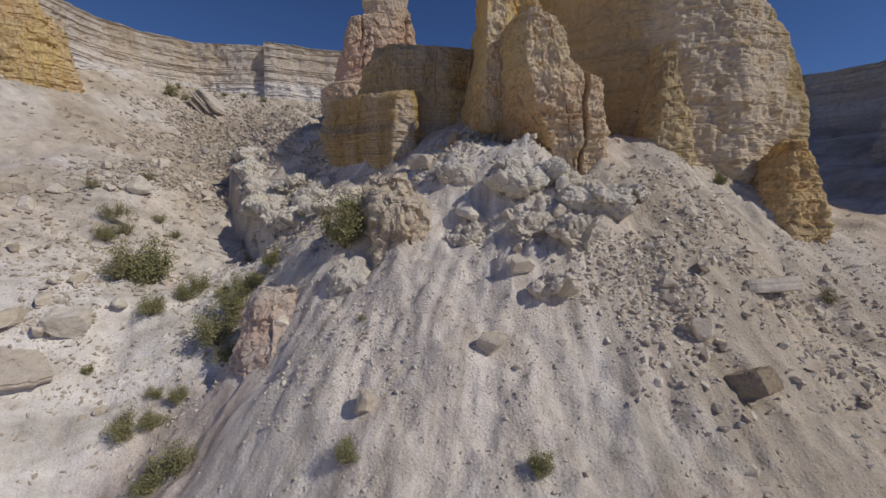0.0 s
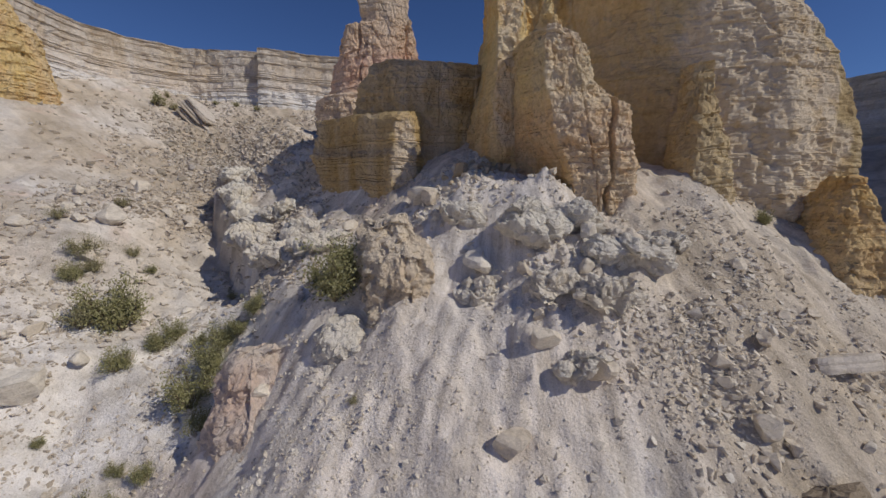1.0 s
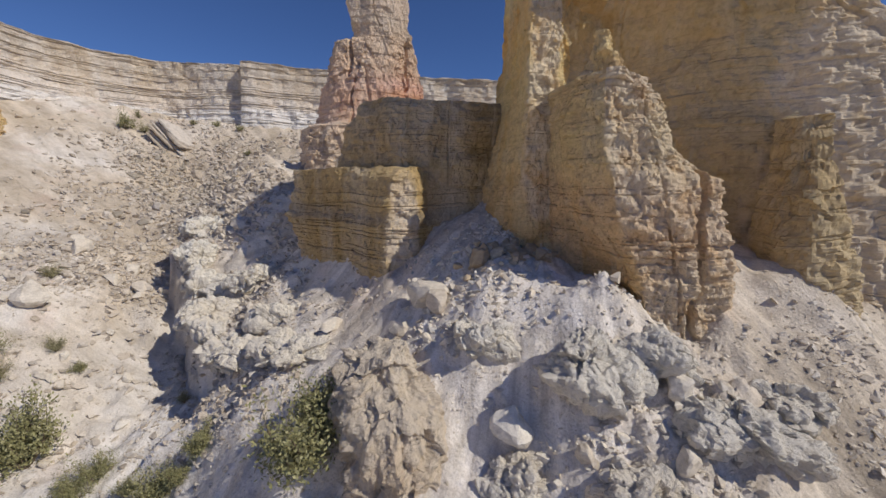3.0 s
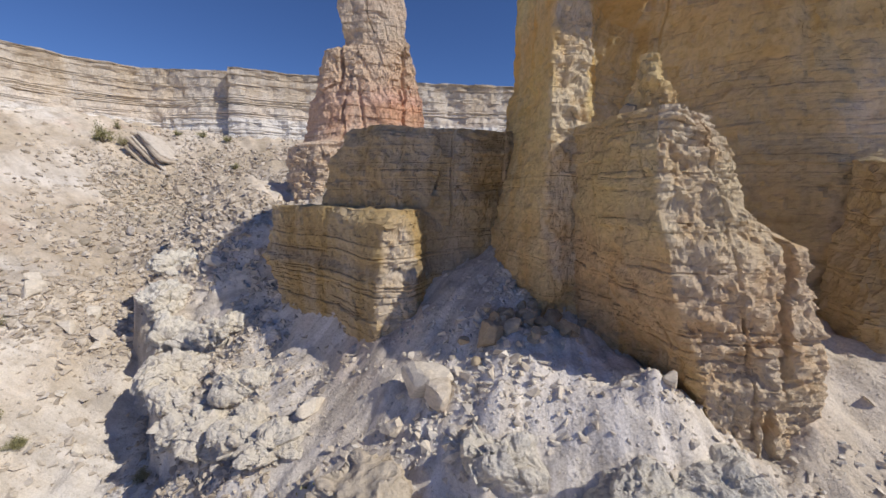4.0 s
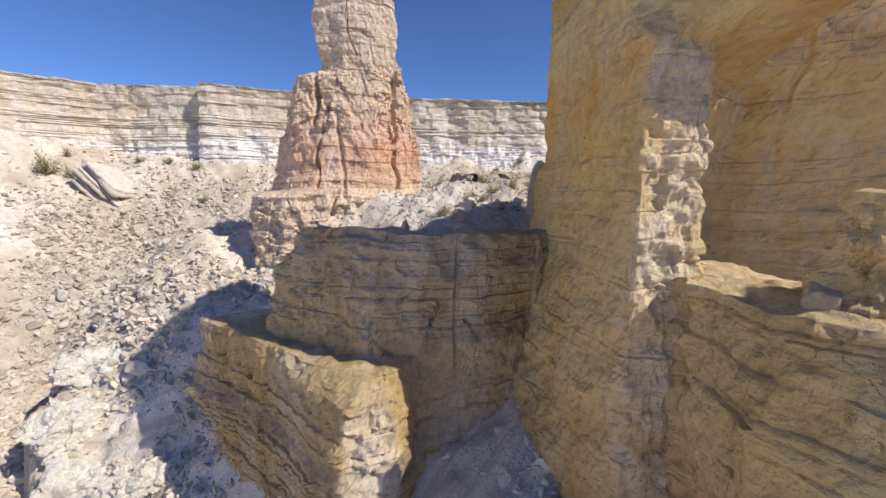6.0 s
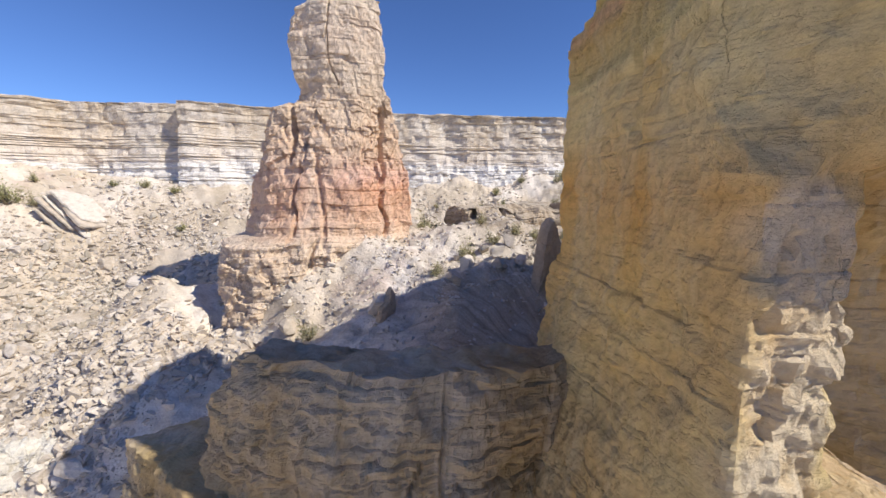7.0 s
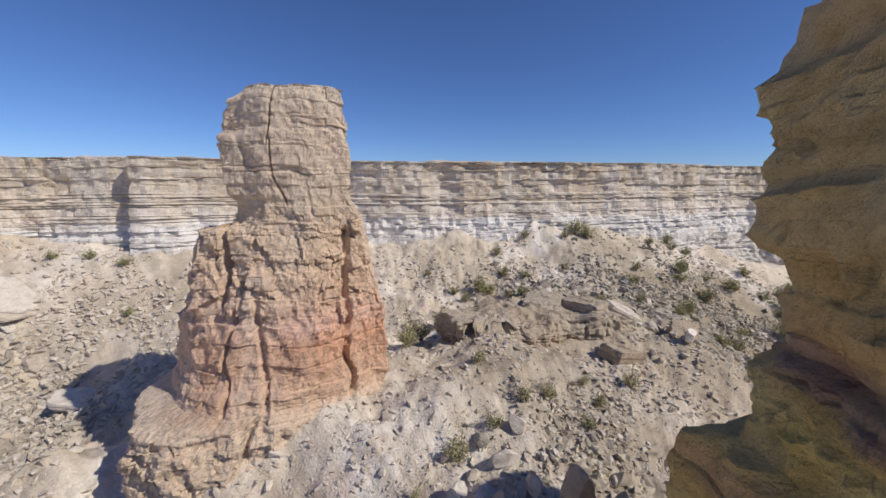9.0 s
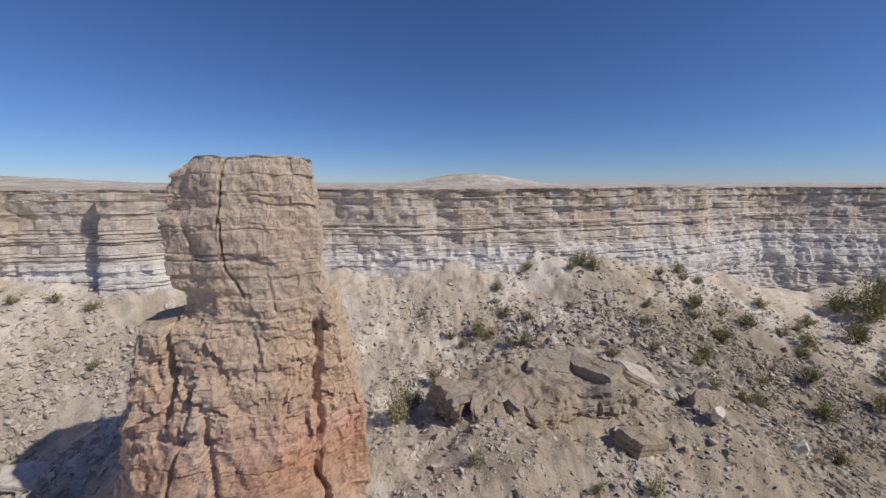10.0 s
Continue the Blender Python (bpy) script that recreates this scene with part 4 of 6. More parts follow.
# ---- the tower and its wall ----
tower = rock_body("rock_tower", [
    (12.0, [(0.2, 22.4), (0.776, 21.25), (2, 18.8), (3.1, 18.5), (4.2, 20.6), (5.4, 21.2), (8.6, 19.2), (11, 17.5), (13.5, 16.9), (17.2, 17.6), (18.9, 19.6), (18.2, 24), (10, 26.2), (3, 25.2), (0.6, 24.6)]),
    (16.5, [(0.75, 22.5), (1.182, 21.41), (2.1, 19.08), (3.1, 19.3), (4, 21.2), (5.2, 21.8), (8.6, 19.8), (11.2, 18.2), (13.5, 17.4), (16.8, 18), (18.3, 19.8), (17.4, 23.6), (10, 25.6), (3, 24.6), (0.9, 24.2)]),
    (19.5, [(1.45, 23.3), (1.658, 21.95), (2.1, 19.08), (3.2, 19.3), (3.9, 21.4), (5.2, 22), (8.6, 20.1), (11.4, 18.5), (13.4, 17.9), (16, 18.5), (17, 19.9), (16.2, 23), (10, 25), (3, 24.8), (1.9, 24.4)]),
    (21.6, [(1.85, 23.6), (1.914, 22.15), (2.05, 19.08), (3.2, 19.3), (3.9, 21.4), (5.3, 22), (8.2, 20.2), (10.8, 18.9), (12.8, 18.4), (14.6, 19), (15.2, 20.2), (14.2, 22.6), (10, 24.4), (3.2, 24.6), (2.3, 24.4)]),
    (22.2, [(1.89, 23.65), (1.941, 22.19), (2.05, 19.08), (3.2, 19.3), (3.95, 21.1), (5.3, 21.75), (7.9, 20.15), (10.2, 19.05), (11.9, 18.7), (13.2, 19.3), (13.8, 20.4), (13.4, 22.8), (10.2, 24.5), (3.4, 24.5), (2.4, 24.4)]),
    (22.8, [(1.92, 23.7), (1.962, 22.22), (2.05, 19.08), (3.2, 19.3), (4, 20.9), (5.3, 21.5), (7.6, 20.1), (9.6, 19.2), (11, 19), (11.8, 19.6), (12.4, 20.6), (12.6, 23), (10.4, 24.6), (3.6, 24.4), (2.5, 24.4)]),
    # front overhang from here up is out of view, added to shade the faces below
    (23.1, [(1.95, 23.7), (1.982, 22.36), (2.05, 19.5), (3.25, 18.75), (4.2, 19.6), (5.3, 21.2), (7.6, 20.1), (9, 19.4), (9.8, 19.5), (10.6, 20.2), (11.6, 21.4), (11.6, 23.2), (10, 25.5), (3.6, 24.2), (2.5, 24.3)]),
    (23.35, [(1.95, 23.7), (1.982, 22.45), (2.05, 19.8), (3.3, 18.4), (4.6, 18.6), (5.3, 21.2), (7.6, 20.1), (9, 19.4), (9.8, 19.5), (10.6, 20.2), (11.6, 21.4), (11.6, 23.2), (10, 25.5), (3.6, 24.2), (2.5, 24.3)]),
    (23.6, [(1.95, 23.7), (1.982, 22.48), (2.05, 19.9), (3.3, 18.35), (4.7, 18.5), (5.3, 21.2), (7.6, 20.1), (9, 19.4), (9.8, 19.5), (10.6, 20.2), (11.6, 21.4), (11.6, 23.2), (10, 25.5), (3.6, 24.2), (2.5, 24.3)]),
    (25.5, [(2.02, 23.7), (2.03, 22.4), (2.09, 19.9), (3.4, 18.4), (4.8, 18.6), (5.2, 20.9), (7.2, 20.2), (8.1, 20), (8.8, 20.1), (9.6, 21), (10.6, 22), (10.8, 23.6), (9.9, 26.2), (4, 23.6), (2.33, 23.8)]),
    (25.62, [(2.26, 23.4), (2.14, 22.4), (2.10, 19.9), (3.4, 18.4), (4.8, 18.6), (5.2, 20.9), (7.2, 20.2), (8.1, 20), (8.7, 20.3), (9.4, 21.2), (10.4, 22.2), (10.8, 23.8), (9.9, 26.1), (4, 22.9), (2.66, 23.8)]),
    (26.15, [(2.22, 23.4), (2.11, 22.4), (2.09, 19.9), (3.4, 18.4), (4.8, 18.6), (5.2, 20.9), (7.2, 20.2), (8.1, 20), (8.7, 20.3), (9.4, 21.2), (10.4, 22.2), (10.8, 23.8), (9.9, 26.1), (4, 22.9), (2.62, 23.8)]),
    (26.3, [(2.40, 23.4), (2.22, 22.4), (2.13, 19.9), (3.4, 18.9), (4.8, 19.3), (5.2, 20.9), (7.2, 20.2), (8.1, 20), (8.7, 20.3), (9.4, 21.2), (10.4, 22.2), (10.8, 23.8), (9.9, 26.1), (4, 22.35), (2.80, 23.8)]),
    (26.5, [(2.32, 23.4), (2.17, 22.4), (2.11, 19.9), (3.4, 18.9), (4.8, 19.3), (5.2, 20.9), (7.2, 20.2), (8.1, 20), (8.7, 20.3), (9.4, 21.2), (10.4, 22.2), (10.8, 23.8), (9.9, 26.1), (4, 22.35), (2.72, 23.8)]),
    (26.8, [(2.34, 23.4), (2.19, 22.4), (2.12, 19.9), (3.4, 18.9), (4.8, 19.3), (5.2, 20.9), (7.2, 20.2), (8.1, 20), (8.7, 20.3), (9.4, 21.2), (10.4, 22.2), (10.8, 23.8), (9.9, 26.1), (4, 22.35), (2.74, 23.8)]),
    (26.97, [(2.28, 23.4), (2.15, 22.4), (2.10, 19.9), (3.4, 18.9), (4.8, 19.3), (5.2, 20.9), (7.2, 20.2), (8.1, 20), (8.7, 20.3), (9.4, 21.2), (10.4, 22.2), (10.8, 23.8), (9.9, 26.1), (4, 22.35), (2.68, 23.8)]),
    (27.06, [(2.00, 23.4), (1.98, 22.4), (2.03, 19.9), (3.4, 18.9), (4.8, 19.3), (5.2, 20.9), (7.2, 20.2), (8.1, 20), (8.7, 20.3), (9.4, 21.2), (10.4, 22.2), (10.8, 23.8), (9.9, 26.1), (4, 22.35), (2.40, 23.8)]),
    (27.33, [(2.03, 23.4), (2.00, 22.4), (2.04, 19.9), (3.4, 18.9), (4.8, 19.3), (5.2, 20.9), (7.2, 20.2), (8.1, 20), (8.7, 20.3), (9.4, 21.2), (10.4, 22.2), (10.8, 23.8), (9.9, 26.1), (4, 22.35), (2.43, 23.8)]),
    (27.42, [(2.24, 23.4), (2.13, 22.4), (2.09, 19.9), (3.4, 18.9), (4.8, 19.3), (5.2, 20.9), (7.2, 20.2), (8.1, 20), (8.7, 20.3), (9.4, 21.2), (10.4, 22.2), (10.8, 23.8), (9.9, 26.1), (4, 22.35), (2.64, 23.8)]),
    (27.55, [(2.15, 23.4), (2.07, 22.4), (2.07, 19.9), (3.4, 18.9), (4.8, 19.3), (5.2, 20.9), (7.2, 20.2), (8.1, 20), (8.7, 20.3), (9.4, 21.2), (10.4, 22.2), (10.8, 23.8), (9.9, 26.1), (4, 22.35), (2.55, 23.8)]),
    (27.7, [(2.20, 23.4), (2.10, 22.4), (2.08, 19.9), (3.4, 18.9), (4.8, 19.3), (5.2, 20.9), (7.2, 20.2), (8.1, 20), (8.7, 20.3), (9.4, 21.2), (10.4, 22.2), (10.8, 23.8), (9.9, 26.1), (4, 22.35), (2.60, 23.8)]),
    (27.76, [(2.13, 23.4), (2.11, 22.4), (2.13, 19.9), (3.4, 18.9), (4.8, 19.3), (5.2, 20.9), (7.2, 20.2), (8.1, 20), (8.7, 20.3), (9.4, 21.2), (10.4, 22.2), (10.8, 23.8), (9.9, 26.1), (4, 22.35), (2.42, 23.8)]),
    (28.05, [(2.18, 23.4), (2.16, 22.4), (2.18, 19.9), (3.4, 18.9), (4.8, 19.3), (5.2, 20.9), (7.2, 20.2), (8.1, 20), (8.7, 20.3), (9.4, 21.2), (10.4, 22.2), (10.8, 23.8), (9.9, 26.1), (4, 22.35), (2.42, 23.8)]),
    (28.15, [(2.32, 23.4), (2.17, 22.4), (2.11, 19.9), (3.3, 19.5), (4.6, 19.9), (5.2, 20.9), (7.2, 20.2), (8.1, 20), (8.2, 20.8), (9, 21.8), (9.8, 22.7), (10.5, 23.8), (9.6, 23.7), (4, 21.8), (2.72, 23.8)]),
    (28.5, [(2.30, 23.4), (2.16, 22.4), (2.11, 19.9), (3.3, 19.5), (4.6, 19.9), (5.2, 20.9), (7.2, 20.2), (8.1, 20), (8.2, 20.8), (9, 21.8), (9.8, 22.7), (10.5, 23.8), (9.6, 23.7), (4, 21.8), (2.70, 23.8)]),
], ROCK_OCHRE, 0.088, 201, ledge=0.034, lump=0.12, crack=0.0, flute=[(12, 0.04), (16, 0.018), (25.4, 0.02), (25.7, 0.06), (26.2, 0.06), (26.3, 0.03), (26.6, 0.05), (29, 0.04)], length=9.0, corner=2, crown=0.05, capped=0.6, grain=0.075, joints=0.6,
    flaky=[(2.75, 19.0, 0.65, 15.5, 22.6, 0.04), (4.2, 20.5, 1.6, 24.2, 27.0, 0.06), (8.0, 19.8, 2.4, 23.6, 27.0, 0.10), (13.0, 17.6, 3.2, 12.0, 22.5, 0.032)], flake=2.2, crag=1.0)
for bed in tower.children:
    if min(v.co.z for v in bed.data.vertices) > 24.0:
        bed.data.materials[0] = ROCK_YELLOW
    bed.data.materials.append(ROCK_WALL)
    mid = np.array([p.center for p in bed.data.polygons])
    edge = 3.9 + 0.5 * fbm(mid[:, 1] * 0.6, mid[:, 2] * 0.6, 0, 3, 91)
    bed.data.polygons.foreach_set("material_index", (mid[:, 0] > edge).astype(np.int32))
tagged(tower, "massive ochre bedded rock tower with a long shaded wall", "rock tower")

rib = rock_body("rock_rib", [
    (12.0, [(4.6, 17.2), (4.9, 16.0), (5.9, 15.7), (6.9, 15.8), (7.4, 16.6), (7.4, 18.8), (5.6, 20.4), (2.6, 19.8)]),
    (14.4, [(4.1, 17.4), (4.4, 16.0), (5.5, 15.75), (6.7, 15.8), (7.1, 16.7), (7.0, 18.9), (5.4, 20.6), (2.6, 19.8)]),
    (16.2, [(3.0, 17.6), (3.7, 16.1), (5.0, 15.95), (6.4, 16.0), (6.9, 16.8), (6.7, 18.9), (5.2, 20.6), (2.8, 19.7)]),
    (16.9, [(2.95, 17.6), (3.6, 16.1), (4.9, 16.05), (6.3, 16.1), (6.8, 17.0), (6.4, 18.9), (5.0, 20.6), (2.8, 19.7)]),
    (17.4, [(2.9, 17.6), (3.5, 16.3), (4.8, 16.3), (5.7, 16.5), (6.2, 17.3), (5.9, 18.9), (4.9, 20.6), (2.8, 19.7)]),
    (17.8, [(2.9, 17.6), (3.45, 16.4), (4.7, 16.4), (5.25, 16.7), (5.5, 17.5), (5.4, 19.0), (4.8, 20.6), (2.8, 19.7)]),
    (19.0, [(2.8, 17.6), (3.4, 16.5), (4.5, 16.55), (5.05, 16.9), (5.3, 17.6), (5.2, 19.0), (4.6, 20.6), (2.8, 19.7)]),
    (19.6, [(2.95, 17.7), (3.5, 16.7), (4.4, 16.75), (4.85, 17.1), (5.05, 17.7), (4.95, 19.0), (4.5, 20.6), (2.8, 19.7)]),
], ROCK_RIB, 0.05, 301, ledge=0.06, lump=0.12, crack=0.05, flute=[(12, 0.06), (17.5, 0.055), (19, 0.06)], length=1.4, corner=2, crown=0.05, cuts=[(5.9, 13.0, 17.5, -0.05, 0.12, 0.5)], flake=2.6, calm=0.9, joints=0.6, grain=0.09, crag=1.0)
tagged(rib, "leaning ochre rock rib with crumbling bedded faces", "rock rib")

spike = rock_body("rock_spike", [
    (19.0, [(3.4, 17.9), (3.6, 17.4), (4.1, 17.3), (4.4, 17.7), (4.2, 18.3), (3.7, 18.4)]),
    (19.9, [(3.5, 17.9), (3.65, 17.5), (4.05, 17.4), (4.25, 17.7), (4.1, 18.1), (3.75, 18.2)]),
    (20.4, [(3.6, 17.8), (3.7, 17.55), (3.95, 17.5), (4.05, 17.7), (4.0, 17.95), (3.75, 18.0)]),
    (20.85, [(3.7, 17.75), (3.75, 17.65), (3.85, 17.6), (3.95, 17.7), (3.9, 17.8), (3.8, 17.85)]),
], ROCK_RIB, 0.04, 311, ledge=0.02, lump=0.14, crack=0.05, crown=0.03, flute=0.07, crag=1.0, flake=1.8, length=0.8)
tagged(spike, "small upright ochre stone balanced on the rib", "rock spike")

buttress = rock_body("rock_buttress", [
    (12.5, [(9.0, 17.2), (9.4, 16.3), (10.8, 16.2), (11.6, 17.2), (11.2, 18.6), (9.4, 18.8)]),
    (15.5, [(9.1, 17.5), (9.5, 16.8), (10.6, 16.8), (11.2, 17.5), (10.9, 18.8), (9.5, 19.0)]),
    (17.2, [(9.6, 17.8), (9.8, 17.4), (10.4, 17.3), (10.7, 17.8), (10.5, 18.9), (9.8, 19.0)]),
    (18.7, [(9.7, 18.0), (9.9, 17.7), (10.3, 17.6), (10.5, 18.0), (10.4, 18.9), (9.9, 19.0)]),
], ROCK_WALL, 0.08, 321, ledge=0.04, flute=0.10, crag=1.0, crown=0.03, lump=0.06, crack=0.1, grain=0.05)
tagged(buttress, "slim ochre buttress against the shaded wall", "rock buttress")

stub = rock_body("rock_stub", [
    (9.5, [(12.9, 15.6), (13.6, 14.4), (15.2, 14.2), (16.2, 15.4), (15.6, 17.6), (13.4, 17.8)]),
    (11.6, [(13.2, 15.7), (13.7, 14.8), (15.0, 14.6), (15.8, 15.6), (15.3, 17.4), (13.6, 17.6)]),
    (13.2, [(13.9, 15.9), (14.2, 15.4), (14.9, 15.3), (15.3, 15.8), (15.1, 17.2), (14.1, 17.3)]),
    (14.2, [(14.4, 16.1), (14.5, 15.9), (14.8, 15.8), (15.0, 16.0), (14.9, 16.8), (14.5, 16.9)]),
], ROCK_RIB, 0.08, 331, ledge=0.04, flute=0.12, crag=1.0, crown=0.02, lump=0.08, grain=0.06, crack=0.15)
tagged(stub, "pointed ochre rock stub at the wall's foot", "rock stub")

# ---- the block in front of the tower ----
lower = rock_body("rock_block", [
    (10.5, [(-6.8, 23.0), (-5.6, 22.1), (-4.3, 21.1), (-2.6, 19.7), (-1.5, 19.5), (-0.8, 20.8), (1.2, 21.6), (1.4, 24.2), (-5.6, 25.6)]),
    (13.0, [(-6.9, 23.2), (-5.6, 22.2), (-4.3, 21.2), (-2.6, 19.8), (-1.5, 19.6), (-0.9, 20.9), (1.2, 21.8), (1.4, 24.2), (-5.8, 25.6)]),
    (14.3, [(-7.0, 23.3), (-5.7, 22.3), (-4.3, 21.2), (-2.6, 19.6), (-1.5, 20.0), (-1.0, 20.9), (1.2, 21.9), (1.4, 24.1), (-6.0, 25.4)]),
    (15.5, [(-7.5, 23.1), (-5.9, 22.4), (-4.3, 21.3), (-2.5, 19.75), (-1.5, 20.1), (-1.0, 21.0), (1.2, 21.9), (1.4, 24.0), (-6.4, 25.2)]),
    (15.65, [(-7.3, 23.2), (-5.8, 22.45), (-4.2, 21.35), (-2.5, 19.8), (-1.5, 20.15), (-1.0, 21.0), (1.2, 21.9), (1.4, 24.0), (-6.3, 25.0)]),
    (16.5, [(-7.2, 23.3), (-5.8, 22.45), (-4.2, 21.35), (-2.45, 19.85), (-1.5, 20.2), (-1.05, 21.1), (1.2, 22.0), (1.4, 23.8), (-6.2, 24.6)]),
    (17.15, [(-7.2, 23.35), (-5.8, 22.45), (-4.2, 21.35), (-2.35, 19.95), (-1.5, 20.3), (-1.1, 21.2), (1.2, 22.1), (1.4, 23.6), (-6.2, 24.4)]),
    (17.45, [(-7.15, 23.4), (-5.75, 22.5), (-4.15, 21.4), (-2.1, 20.3), (-1.5, 20.6), (-1.1, 21.3), (1.2, 22.1), (1.4, 23.6), (-6.1, 24.3)]),
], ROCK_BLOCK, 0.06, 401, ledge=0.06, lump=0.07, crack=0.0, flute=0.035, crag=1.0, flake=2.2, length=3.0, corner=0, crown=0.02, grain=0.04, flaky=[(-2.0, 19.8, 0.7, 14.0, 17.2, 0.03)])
tagged(lower, "dark banded ochre rock block with stepped beds", "rock block")
upper = rock_body("rock_fin", [
    (16.8, [(-4.9, 22.5), (-4.0, 21.8), (-2.0, 21.1), (0.2, 21.4), (1.7, 22.0), (1.7, 23.6), (-1.0, 23.6), (-4.8, 23.4)]),
    (18.6, [(-4.7, 22.5), (-3.9, 21.8), (-2.0, 21.15), (0.2, 21.4), (1.7, 22.1), (1.7, 23.2), (-1.0, 23.1), (-4.5, 23.2)]),
    (19.5, [(-4.2, 22.4), (-3.5, 21.8), (-1.8, 21.3), (0.2, 21.5), (1.7, 22.1), (1.7, 22.9), (-1.0, 22.7), (-4.0, 23.0)]),
    (20.0, [(-3.7, 22.2), (-3.0, 21.8), (-1.7, 21.4), (0.2, 21.6), (1.7, 22.15), (1.7, 22.7), (-1.0, 22.5), (-3.5, 22.8)]),
], ROCK_BLOCK, 0.06, 411, ledge=0.04, lump=0.09, crack=0.0, flute=0.05, crag=1.0, length=4.0, corner=1, crown=0.06, cuts=[(-0.8, 18.1, 18.7, 0.0, 0.05, 0.15)])
tagged(upper, "flat-topped dark banded rock fin beside the tower", "rock fin")

fang = rock_body("rock_tooth", [
    (8.8, [(-3.0, 14.6), (-2.4, 13.6), (-1.2, 13.2), (-0.5, 13.8), (-0.6, 15.6), (-2.4, 16.0)]),
    (10.6, [(-3.0, 14.9), (-2.4, 13.8), (-1.1, 13.4), (-0.55, 14.1), (-0.7, 15.8), (-2.5, 16.2)]),
    (11.6, [(-3.3, 14.9), (-2.6, 14.1), (-1.3, 13.8), (-0.7, 14.5), (-0.9, 15.9), (-2.5, 16.2)]),
    (12.2, [(-3.3, 15.1), (-2.7, 14.5), (-1.6, 14.4), (-1.2, 14.9), (-1.2, 16.0), (-2.6, 16.3)]),
    (12.8, [(-3.0, 15.3), (-2.6, 14.9), (-1.9, 14.8), (-1.6, 15.2), (-1.6, 16.0), (-2.5, 16.2)]),
], ROCK_PALE, 0.05, 501, seams=0.0, ledge=0.0, lump=0.30, crack=0.0, flute=0.16, length=0.9, corner=1, crown=0.2, flake=0.8, crag=1.0)
tagged(fang, "craggy pale and rust-coloured rock tooth in the scree", "rock tooth")

# red-stained outcrop at the edge of the gully
ROCK_RED = strata_material("pink_stained_chalk", 4, 10, [(4, (0.68, 0.62, 0.57)), (6, (0.68, 0.57, 0.50)), (7.4, (0.64, 0.47, 0.38)), (8.4, (0.64, 0.54, 0.45)), (9.5, (0.62, 0.54, 0.45))], (0.64, 0.48, 0.40), (0.70, 0.66, 0.62), 0.4, 0.4, 1.0)
outcrop = rock_body("rock_outcrop", [
    (3.5, [(-8.0, 13.3), (-7.2, 11.9), (-5.7, 11.5), (-5.0, 12.6), (-5.1, 14.6), (-7.2, 14.9)]),
    (5.8, [(-7.8, 13.4), (-7.1, 12.2), (-5.9, 11.8), (-5.2, 12.8), (-5.3, 14.6), (-7.1, 14.9)]),
    (7.1, [(-7.6, 13.5), (-7.0, 12.8), (-6.0, 12.5), (-5.4, 13.2), (-5.6, 14.5), (-7.0, 14.8)]),
    (7.9, [(-7.3, 13.7), (-6.9, 13.2), (-6.2, 13.1), (-5.8, 13.6), (-5.9, 14.5), (-6.8, 14.6)]),
    (8.3, [(-7.0, 13.9), (-6.7, 13.6), (-6.3, 13.6), (-6.1, 13.9), (-6.1, 14.4), (-6.7, 14.4)]),
], ROCK_RED, 0.05, 601, seams=0.0, ledge=0.0, lump=0.34, crack=0.1, flute=0.10, crag=1.0, flake=1.0, length=2.0, corner=4, crown=0.1)
tagged(outcrop, "pink-stained crumbling chalk outcrop above a gully", "rock outcrop")

lobe = rock_body("rock_lobe", [
    (7.6, [(-4.3, 13.3), (-3.6, 12.5), (-2.6, 12.6), (-2.2, 13.4), (-2.6, 14.4), (-3.9, 14.4)]),
    (8.6, [(-4.4, 13.4), (-3.7, 12.7), (-2.7, 12.8), (-2.3, 13.5), (-2.7, 14.5), (-4.0, 14.5)]),
    (9.2, [(-4.2, 13.6), (-3.7, 13.0), (-2.9, 13.0), (-2.5, 13.6), (-2.8, 14.5), (-3.9, 14.5)]),
    (9.6, [(-3.8, 13.8), (-3.5, 13.4), (-3.0, 13.4), (-2.8, 13.8), (-3.0, 14.4), (-3.6, 14.4)]),
], ROCK_CHALK, 0.05, 621, seams=0.0, ledge=0.0, lump=0.22, crack=0.0, flute=0.10, crag=1.0, flake=1.1, length=0.8, corner=3, crown=0.1, beds=1.0)
tagged(lobe, "broad lobed pale rock on the fan's edge", "rock lobe")

# the near bastion of the left-hand cliff stands in front of the rim
bastion = rock_body("rock_bastion", [
    (18.5, [(-36.5, 30.0), (-35.0, 28.2), (-32.0, 28.6), (-29.3, 30.2), (-29.0, 32.0), (-31.0, 34.2), (-35.5, 33.5)]),
    (21.0, [(-36.5, 30.0), (-35.0, 28.6), (-32.0, 29.0), (-29.9, 30.4), (-29.6, 32.0), (-31.2, 33.8), (-35.5, 33.5)]),
    (24.5, [(-36.5, 30.0), (-35.0, 28.8), (-32.2, 29.2), (-30.5, 30.6), (-30.3, 31.9), (-31.6, 33.4), (-35.5, 33.5)]),
    (25.6, [(-36.5, 30.0), (-35.0, 29.0), (-32.6, 29.5), (-30.8, 30.8), (-30.7, 31.8), (-31.8, 33.2), (-35.5, 33.5)]),
    (26.1, [(-36.5, 30.0), (-35.0, 29.2), (-33.4, 29.7), (-32.2, 30.8), (-32.2, 31.8), (-32.6, 33.2), (-35.5, 33.5)]),
    (28.9, [(-36.5, 30.2), (-35.2, 29.5), (-34.0, 30.0), (-33.2, 30.9), (-33.2, 31.8), (-33.5, 33.0), (-35.5, 33.4)]),
], ROCK_RIB, 0.12, 611, ledge=0.09, lump=0.2, crack=0.2, flute=0.10, crag=1.0, length=1.2, corner=2)
tagged(bastion, "ochre bedded rock bastion at the cliff's corner", "rock bastion")



